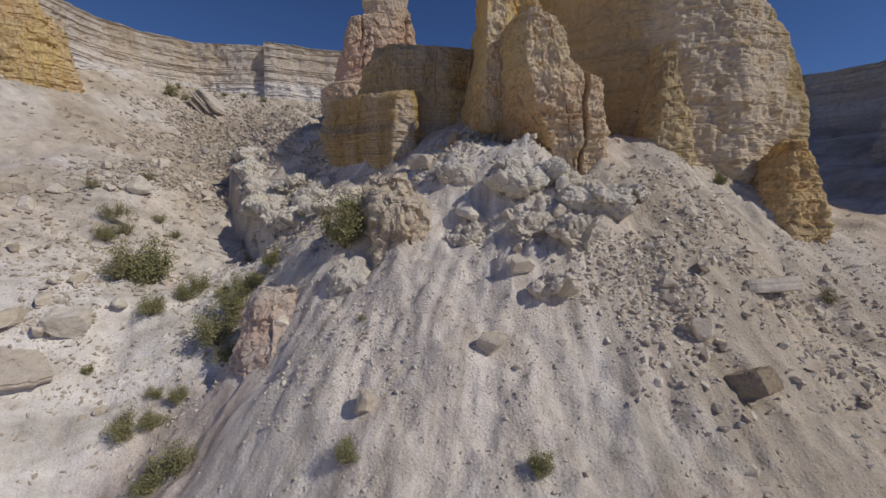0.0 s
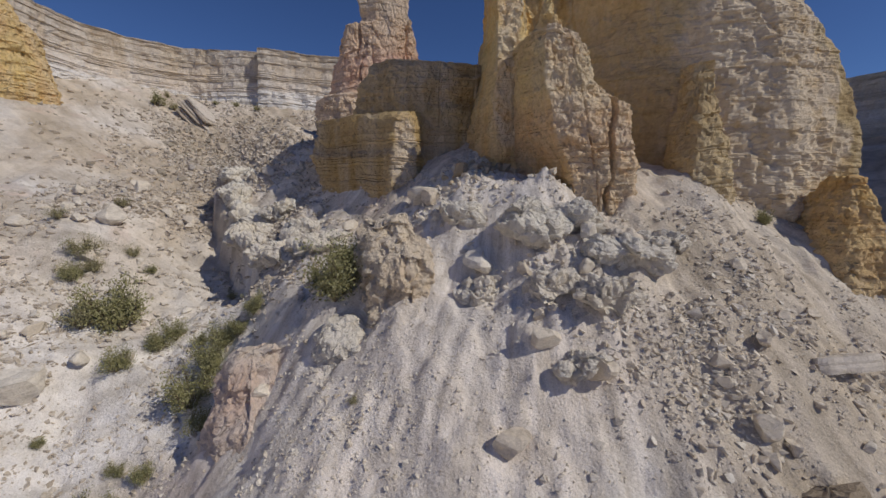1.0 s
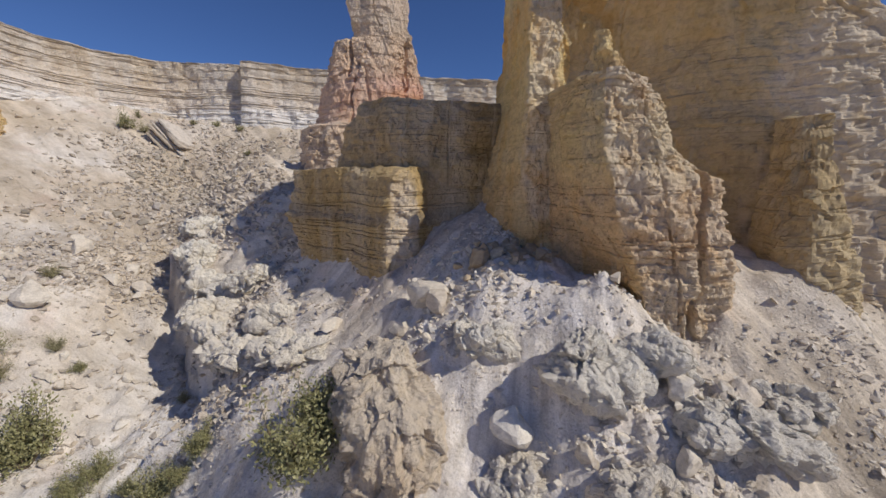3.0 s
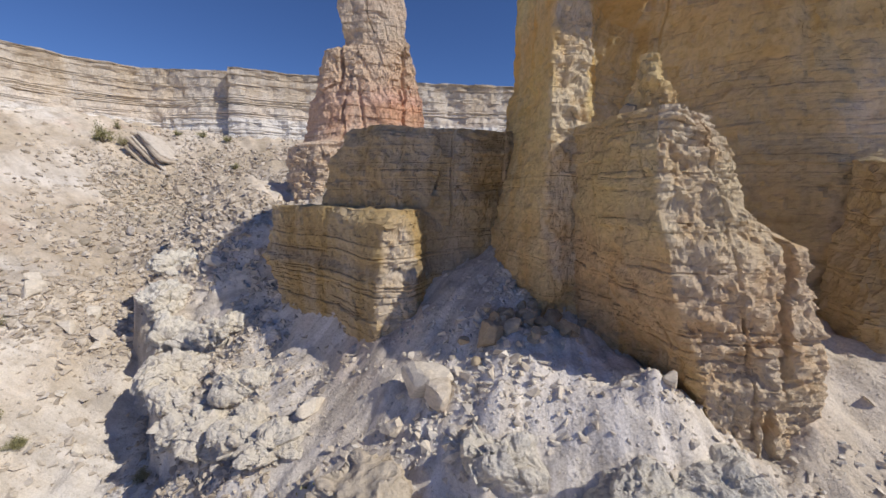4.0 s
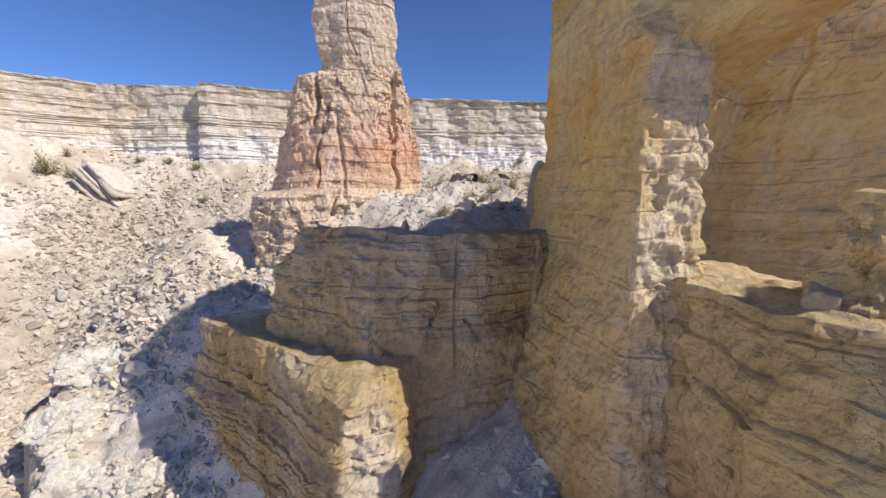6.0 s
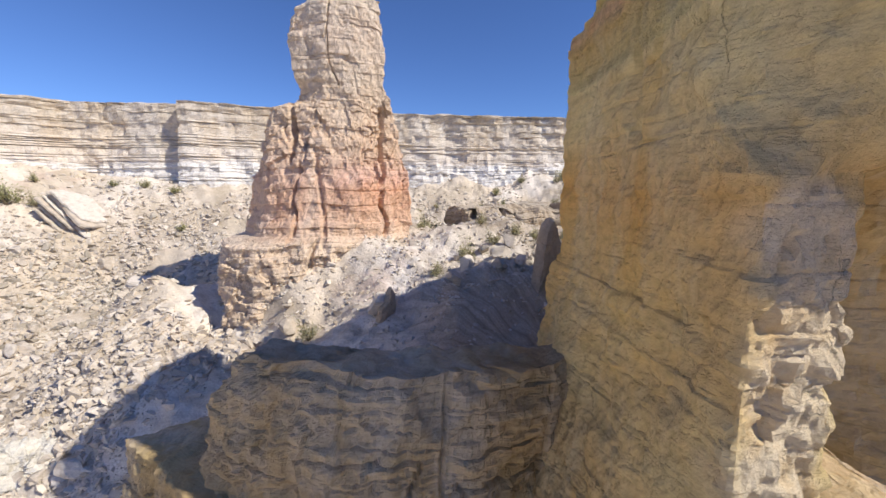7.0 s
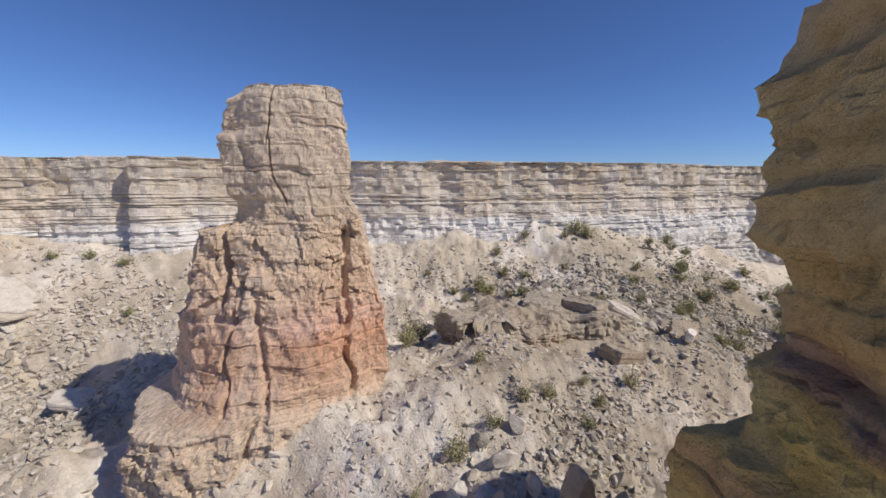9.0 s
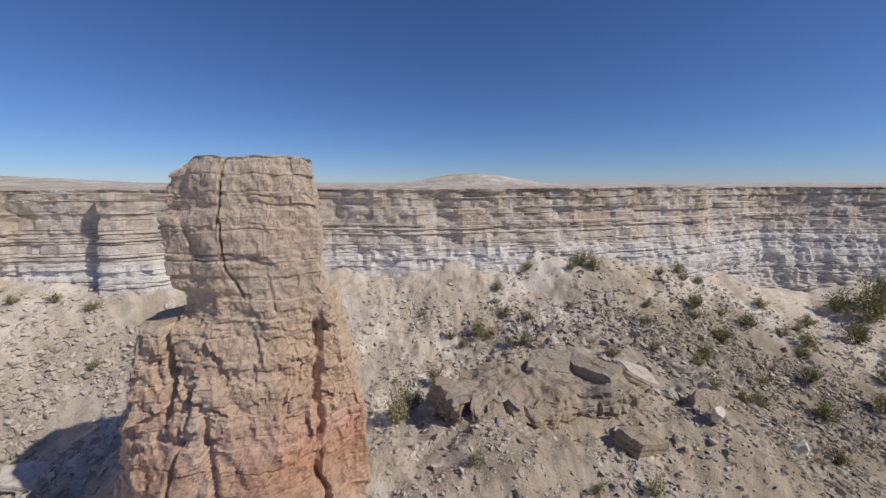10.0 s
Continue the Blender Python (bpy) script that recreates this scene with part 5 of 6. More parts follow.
# ---- crags of bedrock that stick out of the fan ----
def rock_crag(x, y, wide, deep, tall, seed, label):
    """A lump of cemented chalk nodules, half buried."""
    rng = np.random.default_rng(seed)
    bm = bmesh.new()
    bmesh.ops.create_icosphere(bm, subdivisions=6, radius=1.0)
    v = np.array([q.co for q in bm.verts])
    f = np.array([[q.index for q in face.verts] for face in bm.faces])
    bm.free()
    for _ in range(7):
        n = rng.normal(size=3) + [0, 0, 0.3]
        n /= np.linalg.norm(n)
        v -= np.maximum(v @ n - rng.uniform(0.5, 0.8), 0)[:, None] * n * 0.85
    size = np.array([wide * 0.6, deep * 0.6, tall * 0.66])
    p = v * size
    out = v / np.linalg.norm(v, axis=1)[:, None]
    a, b, c = (p + rng.uniform(0, 50, 3)).T
    d = 0.20 * fbm(a * 0.9, b * 0.9, c * 0.9, 3, seed) + 0.22 * plates(a * 1.3, b * 1.3, c * 1.5, seed + 1, 0.45) + 0.12 * plates(a * 3.2, b * 3.2, c * 3.0, seed + 2, 0.5) + 0.05 * fbm(a * 6, b * 6, c * 6, 3, seed + 3, 0.65)
    p = p + out * d[:, None] + [x, y, float(height(x, y)) + 0.1 * tall]
    thing = new("rock_crag")
    low = p[f].mean(1)[:, 2] < p[:, 2].mean()
    for piece in (f[low], f[~low]):
        used, back = np.unique(piece, return_inverse=True)
        mesh_object("rock_bed", p[used], back.reshape(-1, 3), ROCK_CHALK, False, thing)
    return tagged(thing, label, "rock crag", "crags in the fan")


for x, y, wide, deep, tall, seed, label in ((2.9, 14.7, 2.0, 1.6, 1.1, 811, "craggy pale bedrock crag below the nook"), (1.0, 13.9, 1.3, 1.1, 0.9, 812, "small pale bedrock crag in chalky scree"), (3.2, 12.9, 1.5, 1.3, 0.8, 813, "broken pale bedrock crag on the fan"), (5.5, 13.5, 2.1, 1.6, 1.0, 814, "wide craggy bedrock crag on the fan"), (4.3, 12.3, 1.9, 1.4, 0.9, 815, "lumpy pale bedrock crag low on the fan"), (4.4, 15.0, 1.5, 1.2, 0.8, 816, "pale bedrock crag at the rib's foot"), (0.6, 15.7, 1.5, 1.1, 0.8, 817, "pale bedrock crag above the rock tooth"), (3.3, 11.2, 1.3, 1.0, 0.7, 818, "white bedrock crag half buried in chalk"), (6.9, 14.2, 1.4, 1.1, 0.7, 819, "pale bedrock crag beside the rubble")):
    rock_crag(x, y, wide, deep, tall, seed, label)
for x, y, wide, deep, tall, seed in ((-13.0, 26.4, 2.2, 2.0, 0.9, 831), (-12.6, 24.8, 2.2, 2.2, 1.0, 832), (-11.7, 23.4, 2.1, 2.0, 1.0, 833), (-10.6, 22.1, 2.1, 2.0, 1.1, 834), (-9.5, 21.1, 2.2, 2.0, 1.2, 835), (-8.5, 20.1, 1.9, 1.8, 1.2, 836), (-7.6, 19.3, 1.7, 1.5, 1.1, 837), (-6.9, 20.6, 1.8, 1.5, 0.9, 838), (-5.9, 18.9, 1.9, 1.5, 0.9, 839), (-9.3, 23.2, 2.0, 1.6, 0.8, 840), (-5.0, 17.9, 1.6, 1.3, 0.8, 841)):
    rock_crag(x, y, wide, deep, tall, seed, "crumbling white chalk crag along the scarp's crest")


# ---- loose stones ----
def hull_stone(rng, n, squash):
    """A small angular stone: the hull of a few scattered points."""
    bm = bmesh.new()
    for _ in range(n):
        v = rng.normal(size=3)
        v /= np.abs(v).max() ** 0.6 * np.linalg.norm(v) ** 0.4
        bm.verts.new(v * np.array([1.0, 0.75, squash]) * rng.uniform(0.8, 1.1))
    out = bmesh.ops.convex_hull(bm, input=bm.verts)
    bmesh.ops.delete(bm, geom=list({e for e in out["geom_interior"] if isinstance(e, bmesh.types.BMVert)}), context="VERTS")
    bmesh.ops.triangulate(bm, faces=bm.faces)
    bm.verts.index_update()
    v = np.array([x.co for x in bm.verts])
    f = np.array([[x.index for x in face.verts] for face in bm.faces])
    bm.free()
    return v, f


stone_rng = np.random.default_rng(12)
PEBBLES = [hull_stone(stone_rng, int(stone_rng.integers(7, 11)), stone_rng.uniform(0.32, 0.6)) for _ in range(24)]


def turns(rng, n, tilt):
    """Random turns: any heading, with a lean."""
    a, b, c = rng.uniform(0, 2 * np.pi, n), rng.normal(0, tilt, n), rng.normal(0, tilt, n)
    ca, sa, cb, sb, cc, sc = np.cos(a), np.sin(a), np.cos(b), np.sin(b), np.cos(c), np.sin(c)
    o, z = np.ones(n), np.zeros(n)
    rz = np.stack([ca, -sa, z, sa, ca, z, z, z, o], -1).reshape(n, 3, 3)
    rx = np.stack([o, z, z, z, cb, -sb, z, sb, cb], -1).reshape(n, 3, 3)
    ry = np.stack([cc, z, sc, z, o, z, -sc, z, cc], -1).reshape(n, 3, 3)
    return rx @ ry @ rz


def scatter(rng, zone, share=1.0):
    """Places and sizes inside an oval zone, clumped, with many small and few large."""
    cx, cy, rx, ry, count, small, large = zone
    n = int(count * share * 1.8)
    x, y = cx + rx * rng.normal(0, 0.55, n), cy + ry * rng.normal(0, 0.55, n)
    keep = fbm(x * 0.45, y * 0.45, 0, 3, 77) + rng.uniform(-0.8, 0.8, n) > -0.15
    x, y = x[keep], y[keep]
    return x, y, small * (large / small) ** (rng.uniform(0, 1, len(x)) ** 2.0)


def scree(name, zones, material, seed, label):
    rng = np.random.default_rng(seed)
    parts = [scatter(rng, z) for z in zones]
    x, y, size = (np.concatenate([p[k] for p in parts]) for k in range(3))
    z = height(x, y)
    which = rng.integers(0, len(PEBBLES), len(x))
    rot = turns(rng, len(x), 0.45)
    V, F, base = [], [], 0
    for k, (pv, pf) in enumerate(PEBBLES):
        i = np.flatnonzero(which == k)
        if not len(i):
            continue
        v = np.einsum("nij,vj->nvi", rot[i], pv) * size[i, None, None] * 0.5
        v += np.stack([x[i], y[i], z[i] + size[i] * 0.03], -1)[:, None]
        F.append((pf[None] + (base + np.arange(len(i)) * len(pv))[:, None, None]).reshape(-1, 3))
        V.append(v.reshape(-1, 3))
        base += v.shape[0] * v.shape[1]
    return tagged(mesh_object(name, np.concatenate(V), np.concatenate(F), material, False), label, "scree", kind="stuff")


scree("fan_scree", [(2, 11, 12, 7, 14000, 0.025, 0.14), (9.0, 10.8, 4.5, 3.8, 2600, 0.05, 0.36), (11, 13.5, 5, 3, 2800, 0.04, 0.26), (6.5, 12.2, 2.6, 2.4, 1800, 0.05, 0.34), (4.6, 14, 3.2, 2.2, 1500, 0.05, 0.32), (-3, 11, 3, 4, 900, 0.04, 0.22), (0, 16.8, 2.4, 1.8, 700, 0.06, 0.4), (1.2, 19.4, 1.6, 1.6, 500, 0.06, 0.40)], STONE_FAN, 21, "pale angular scree on the fan")
scree("gully_scree", [(-17, 22.5, 5.5, 6.5, 6000, 0.06, 0.5), (-14.5, 14.5, 4.5, 4, 2000, 0.05, 0.3), (-9.8, 16.5, 2.2, 5, 700, 0.06, 0.3), (-9.8, 23.5, 3.2, 3.4, 3200, 0.06, 0.42), (-6.3, 18.3, 3.2, 2.6, 2600, 0.05, 0.36), (-9.2, 20.2, 2.2, 2.2, 1200, 0.06, 0.4), (-14.6, 27, 2.4, 4, 2400, 0.08, 0.45)], STONE, 22, "pale rubble in and beside the gully")
scree("saddle_scree", [(-10, 28.5, 4.5, 4.5, 4600, 0.06, 0.6), (-2, 28, 4, 4, 1500, 0.04, 0.26), (-21, 34.5, 7, 7, 9500, 0.07, 0.6), (-17, 41.5, 9, 5.5, 4500, 0.10, 0.6)], STONE, 23, "pale rubble of broken beds across the saddle")
scree("basin_scree", [(4.5, 33, 7, 5, 4800, 0.06, 0.34), (6, 44, 13, 7, 6500, 0.09, 0.5), (-3, 40, 6, 7, 2600, 0.08, 0.45), (26, 48, 10, 8, 3000, 0.12, 0.6)], STONE, 24, "pale stones on the basin floor and far talus")
scree("dark_rubble", [(9.5, 42.5, 5.0, 3.2, 900, 0.2, 0.9), (14, 45, 6, 6, 1500, 0.15, 0.75), (20, 47, 7, 5, 1500, 0.12, 0.6), (15, 39, 6, 4, 3200, 0.08, 0.55), (3.8, 30.8, 2.6, 2.6, 900, 0.06, 0.4), (22, 42, 7, 4.5, 3600, 0.10, 0.6), (26, 46, 7, 5, 2600, 0.10, 0.6), (-20, 36.5, 5, 3.5, 900, 0.2, 0.8)], STONE_GREY, 25, "grey-brown broken slabs below the cliff")


def boulder_mesh(rng, cuts, squash, rough, detail=3):
    """A boulder: a ball planed off by a few flat breaks, then roughened."""
    bm = bmesh.new()
    bmesh.ops.create_icosphere(bm, subdivisions=detail, radius=1.0)
    v = np.array([x.co for x in bm.verts])
    for _ in range(cuts):
        n = rng.normal(size=3)
        n /= np.linalg.norm(n)
        depth = rng.uniform(0.35, 0.7)
        over = np.maximum(v @ n - depth, 0)
        v -= over[:, None] * n * 0.97
    v *= 1 + rough * fbm(v[:, 0] * 1.7 + cuts, v[:, 1] * 1.7, v[:, 2] * 1.7, 4, int(rng.integers(999)))[:, None]
    v *= np.array([1.0, rng.uniform(0.65, 0.9), squash])
    me = bpy.data.meshes.new("boulder")
    for x, co in zip(bm.verts, v):
        x.co = co
    bm.to_mesh(me)
    bm.free()
    return me


boulder_rng = np.random.default_rng(31)
BOULDERS = []
for k in range(14):
    me = boulder_mesh(boulder_rng, 9 + k % 5, boulder_rng.uniform(0.55, 0.95), 0.12)
    me.materials.append(STONE_GREY if k % 4 == 1 else STONE)
    BOULDERS.append(me)
PALE_BOULDERS = [me.copy() for me in BOULDERS]
for me in PALE_BOULDERS:
    me.materials[0] = STONE_FAN
OCHRE_BOULDERS = [me.copy() for me in BOULDERS]
for me in OCHRE_BOULDERS:
    me.materials[0] = STONE_OCHRE
WORDS = {"fan": ("angular pale boulder resting on the scree fan", "boulders on the fan"), "gully": ("tan boulder on the slope beside the gully", "boulders by the gully"), "saddle": ("broken pale bedded block among rubble", "blocks on the saddle"), "basin": ("grey-brown fallen block on the basin floor", "blocks in the basin"), "nook": ("ochre block fallen into the shaded nook", "blocks in the nook")}


def boulder(x, y, size, where, k, turn, lean=0.2, sink=0.15, label="", material=None):
    ob = new("boulder", (PALE_BOULDERS if where in ("fan", "gully") else OCHRE_BOULDERS if where == "nook" else BOULDERS)[k % len(BOULDERS)])
    r = size * 0.5
    ob.matrix_basis = pose(x, y, float(height(x, y)) + r * (0.5 - sink), math.degrees(lean), math.degrees(lean) * 0.6, math.degrees(turn)) @ Matrix.Diagonal((r, r, r, 1))
    return tagged(ob, label or WORDS[where][0], "boulder", WORDS[where][1])


for where, zone in (("fan", (8.6, 10.4, 4.0, 3.0, 45, 0.3, 0.8)), ("fan", (4.4, 13.8, 2.8, 1.8, 24, 0.3, 0.85)), ("fan", (9, 14, 4, 2, 8, 0.25, 0.45)), ("basin", (3.6, 30.6, 1.8, 1.8, 8, 0.3, 0.7)), ("gully", (-17, 22, 5.0, 6, 60, 0.5, 1.4)), ("gully", (-14.5, 14.5, 3.5, 3, 6, 0.3, 0.6)), ("saddle", (-20, 35, 6, 6, 30, 0.5, 1.3)), ("saddle", (-10, 28, 4, 3.5, 16, 0.4, 0.9)), ("gully", (-7.5, 19.0, 3.0, 2.2, 8, 0.35, 0.8)), ("basin", (11, 41.0, 6, 3.8, 42, 0.45, 1.1)), ("basin", (4, 33, 5, 4, 10, 0.3, 0.7)), ("nook", (1.7, 18.3, 1.2, 0.9, 24, 0.4, 1.05))):
    for x, y, size in zip(*scatter(boulder_rng, zone)):
        boulder(x, y, size, where, int(boulder_rng.integers(99)), boulder_rng.uniform(0, 6.28), boulder_rng.normal(0, 0.25))

for x, y, size, k, turn, label in ((-14.59, 13.99, 1.9, 4, 0.4, "large tan boulder bedded in white chalk"), (-16.22, 13.41, 1.5, 2, 1.4, "weathered tan boulder above a fallen slab"), (-15.4, 13.5, 0.9, 4, 2.2, "small tan boulder beside larger ones"),
        (-16.98, 21.19, 1.5, 5, 0.2, "smooth flat-faced boulder among rubble"), (1.4, 10.0, 1.15, 7, 0.8, "lone tan boulder stuck in the scree fan"), (-2.1, 9.1, 0.8, 8, 2.6, "rounded boulder with a dark underside on the fan"), (-6.05, 13.35, 1.1, 11, 1.1, "cream boulder sitting on the pink outcrop"),
        (2.4, 11.5, 1.1, 13, 0.3, "pale boulder half buried in chalk"), (3.7, 11.0, 1.1, 4, 1.9, "pale lump of rock half buried in chalk"), (1.0, 14.4, 1.2, 5, 1.2, "craggy pale boulder below the nook"), (-1.15, 17.5, 1.6, 7, 0.1, "flat-topped grey boulder above the rock tooth"), (-0.8, 17.1, 1.0, 8, 0.9, "pale boulder in the heap above the tooth"), (-1.8, 17.0, 0.8, 1, 0.9, "rust-tinted boulder in the heap above the tooth"),
        (-4.23, 18.56, 1.0, 2, 0.9, "pale boulder below the banded block"), (7.3, 10.1, 0.9, 10, 0.9, "tan block among the fan's rubble"), (-2.3, 27.7, 1.3, 11, 0.9, "leaning pale stone on the saddle's slope"), (10.8, 36.2, 1.2, 13, 0.9, "white boulder on the basin floor"), (4.2, 48.2, 1.0, 7, 0.9, "white boulder on the far talus"), (16.2, 38.0, 1.2, 1, 0.4, "white boulder below the dark rubble")):
    boulder(x, y, size, "fan", k, turn, 0.15, 0.0, label)


for x, y, size, k, turn in ((0.45, 28.6, 0.85, 3, 0.5), (-0.05, 27.8, 1.0, 6, 1.7), (1.2, 30.2, 0.8, 9, 2.4), (1.75, 29.5, 0.95, 2, 0.2), (0.9, 29.3, 0.6, 12, 1.1), (1.5, 28.5, 0.7, 5, 2.9), (2.2, 30.6, 0.8, 10, 0.9), (2.3, 28.8, 0.6, 0, 1.9)):
    boulder(x, y, size, "basin", k, turn, 0.2, 0.05, "brown block in debris behind the tower")


rest = new("boulder", OCHRE_BOULDERS[3])
rest.matrix_basis = pose(3.45, 17.75, 19.72, 8, -6, 25) @ Matrix.Diagonal((0.42, 0.34, 0.30, 1))
tagged(rest, "ochre block lying on top of the rock rib", "boulder", "blocks on the rib")


# ---- slabs ----
def slab_mesh(rng, thick):
    """A broken bed: an uneven plate with ragged edges."""
    fine = np.linspace(0, 2 * np.pi, 40, endpoint=False)
    square = np.minimum(1 / np.maximum(np.abs(np.cos(fine)), 1e-3), 1 / np.maximum(np.abs(np.sin(fine)), 1e-3))
    for _ in range(4):
        a, depth = rng.uniform(0, 2 * np.pi), rng.uniform(0.8, 1.1)
        square = np.minimum(square, depth / np.maximum(np.cos(fine - a), 1e-3))
    r = square * (1 + 0.025 * rng.normal(size=40))
    rows = [(0.02, -thick), (0.55, -thick), (0.95, -thick), (1.0, -thick * 0.4), (0.96, 0.0), (1.0, thick * 0.3), (0.94, thick * 0.9), (0.6, thick), (0.02, thick * 1.02)]
    V = np.array([[np.cos(a) * q * f, np.sin(a) * q * f * 0.7, h + 0.05 * rng.normal() * thick] for f, h in rows for a, q in zip(fine, r)])
    me = bpy.data.meshes.new("slab")
    me.from_pydata(V.tolist(), [], grid_faces(len(rows), 40, True).tolist())
    me.materials.append(STONE)
    return me


slab_rng = np.random.default_rng(44)
SLABS = [slab_mesh(slab_rng, t) for t in (0.12, 0.16, 0.22, 0.3)]
SLABS[3].materials[0] = ROCK_BROWN


def slab(name, m, k, parent=None, label="", group=""):
    ob = new(name, SLABS[k])
    ob.parent = parent
    ob.matrix_basis = m
    return tagged(ob, label, "" if parent else "rock slab", group)


stack = tagged(new("slab_stack"), "tilted stack of broken bedding slabs in rubble", "slab stack")
stack.matrix_basis = pose(-24.4, 40.6, float(height(-24.4, 40.6)) + 0.15)
for k in range(8):
    out = -0.75 + 0.21 * k
    slab("slab", pose(0.77 * out - 0.1 * (k % 2), 0.18 * (k % 3), 0.64 * out + 0.12 * (k % 2) + 0.2, 5 + 4 * (k % 2), 50 + 2 * (k % 3), 6 + 5 * (k % 2)) @ Matrix.Diagonal((1.7 - 0.1 * abs(k - 4), 1.5, 0.65, 1)), (1, 0, 2, 1, 0, 1, 2, 1)[k], stack)


def shard_mesh(rng, outline, thick):
    """An upright splinter of rock with a pointed, chipped outline."""
    o = np.array(outline, float)
    o = np.concatenate([o, o[:1]])
    s = np.linspace(0, len(o) - 1, 36, endpoint=False)
    x, z = np.interp(s, np.arange(len(o)), o[:, 0]), np.interp(s, np.arange(len(o)), o[:, 1])
    mx, mz = x.mean(), z.mean()
    rows = [(0.02, -1.0), (0.6, -0.95), (0.93, -0.75), (1.0, -0.2), (1.0, 0.35), (0.9, 0.8), (0.55, 1.0), (0.02, 1.05)]
    V = np.array([(mx + (a - mx) * f, thick * h, mz + (b - mz) * f) for f, h in rows for a, b in zip(x, z)])
    V += 0.035 * np.stack([fbm(V[:, 0] * 3 + q, V[:, 1] * 3, V[:, 2] * 3, 3, int(rng.integers(999))) for q in range(3)], -1)
    me = bpy.data.meshes.new("shard")
    me.from_pydata(V.tolist(), [], grid_faces(len(rows), 36, True).tolist())
    me.materials.append(ROCK_BROWN)
    return me


for x, y, size, turn, lean, outline, label in (
        (2.85, 27.7, 1.0, 28, 4, [(-0.45, -0.5), (0.5, -0.5), (0.48, 0.6), (0.30, 1.2), (0.02, 1.9), (-0.22, 2.1), (-0.40, 1.5), (-0.42, 0.6)], "tall pointed grey-brown slab standing in dark debris"),
        (3.75, 27.6, 0.85, -22, -9, [(-0.5, -0.5), (0.5, -0.5), (0.5, 0.9), (0.36, 1.7), (0.1, 1.5), (-0.2, 1.0), (-0.5, 0.6)], "upright leaning slab beside a taller one"),
        (4.5, 27.9, 0.8, 20, 8, [(-0.3, -0.5), (0.4, -0.5), (0.3, 0.9), (0.1, 1.5), (-0.2, 1.2), (-0.3, 0.5)], "upright narrow slab beside others"),
        (-2.15, 27.4, 0.62, 35, 6, [(-0.5, -0.5), (0.5, -0.5), (0.42, 0.5), (0.28, 1.2), (0.1, 1.5), (-0.1, 0.9), (-0.4, 0.4)], "small pointed pale stone standing on the slope")):
    ob = new("standing_slab", shard_mesh(slab_rng, outline, 0.28))
    ob.matrix_basis = pose(x, y, float(height(x, y)), lean, lean * 0.7, turn) @ Matrix.Diagonal((size, size, size, 1))
    tagged(ob, label, "rock slab", "standing slabs")

# low undercut ledge at the basin's edge
ledge = rock_body("rock_ledge", [
    (18.8, [(-0.2, 37.4), (0.4, 35.8), (1.8, 35.2), (3.2, 35.6), (5.4, 36.2), (8.2, 36.4), (9.4, 37.6), (8.4, 39.6), (5.0, 40.4), (1.4, 39.4)]),
    (20.3, [(0.0, 37.4), (0.6, 36.0), (1.8, 35.5), (3.2, 35.9), (5.4, 36.4), (8.2, 36.6), (9.2, 37.6), (8.2, 39.4), (5.0, 40.2), (1.4, 39.2)]),
    (20.9, [(-0.4, 37.3), (0.2, 35.8), (1.7, 35.1), (3.2, 35.6), (5.4, 36.2), (8.1, 36.4), (9.1, 37.5), (8.1, 39.4), (5.0, 40.2), (1.3, 39.2)]),
    (21.45, [(-0.1, 37.3), (0.4, 36.0), (1.7, 35.4), (3.2, 35.9), (5.4, 36.5), (8.0, 36.7), (8.8, 37.5), (8.0, 39.2), (5.0, 40.0), (1.4, 39.0)]),
], ROCK_BROWN, 0.10, 641, ledge=0.07, lump=0.22, crack=0.5, flute=0.16, length=1.0, corner=1, crown=0.16, beds=1.2,
    cuts=[(1.0, 19.0, 21.6, 0.0, 0.2, 0.7), (2.5, 19.0, 21.6, 0.1, 0.15, 0.6)])
tagged(ledge, "low brown undercut rock ledge on the basin floor", "rock ledge")
for x, y, sx, sy, rx, ry, rz, k, label in ((5.2, 39.2, 1.1, 1.3, 4, -4, 70, 3, "cracked flat slab lying on the low ledge"), (7.0, 38.6, 1.2, 1.2, 5, 5, 130, 3, "flat dusty slab beside a crack"), (7.4, 35.2, 0.75, 0.7, 4, 12, 20, 3, "grey slab lying alone on grit"), (9.3, 39.2, 1.0, 0.9, 18, 24, 20, 2, "tilted slab in dark rubble"), (11.3, 37.4, 1.1, 0.9, 20, -24, 60, 3, "tilted slab at the rubble's edge"), (-15.4, 12.5, 1.15, 1.1, -8, 24, -30, 2, "fallen tan slab lying on chalk"), (10.4, 11.5, 0.95, 0.6, -24, 0, 10, 2, "thin tan slab lying on the fan"), (8.1, 9.1, 0.6, 0.6, -34, 8, 30, 3, "tipped tan slab on the fan"), (-17.3, 37.5, 1.4, 1.0, 14, 10, 15, 2, "pale slab lying across rubble")):
    on_ledge = label.endswith("ledge") or label.endswith("crack")
    slab("fallen_slab", pose(x, y, 21.5 if on_ledge else float(height(x, y)) + 0.12, rx, ry, rz) @ Matrix.Diagonal((sx, sy, 1.0, 1)), k, None, label, "fallen slabs")


# ---- bushes ----
def leaf_material(name, dark, mid, light):
    m, nt, b = shader(name, 0.7)
    geo = nt.nodes.new("ShaderNodeNewGeometry")
    base = ramp(nt, geo.outputs["Random Per Island"], [(0.0, dark), (0.5, mid), (1.0, light)])
    nt.links.new(base, b.inputs["Base Color"])
    return m


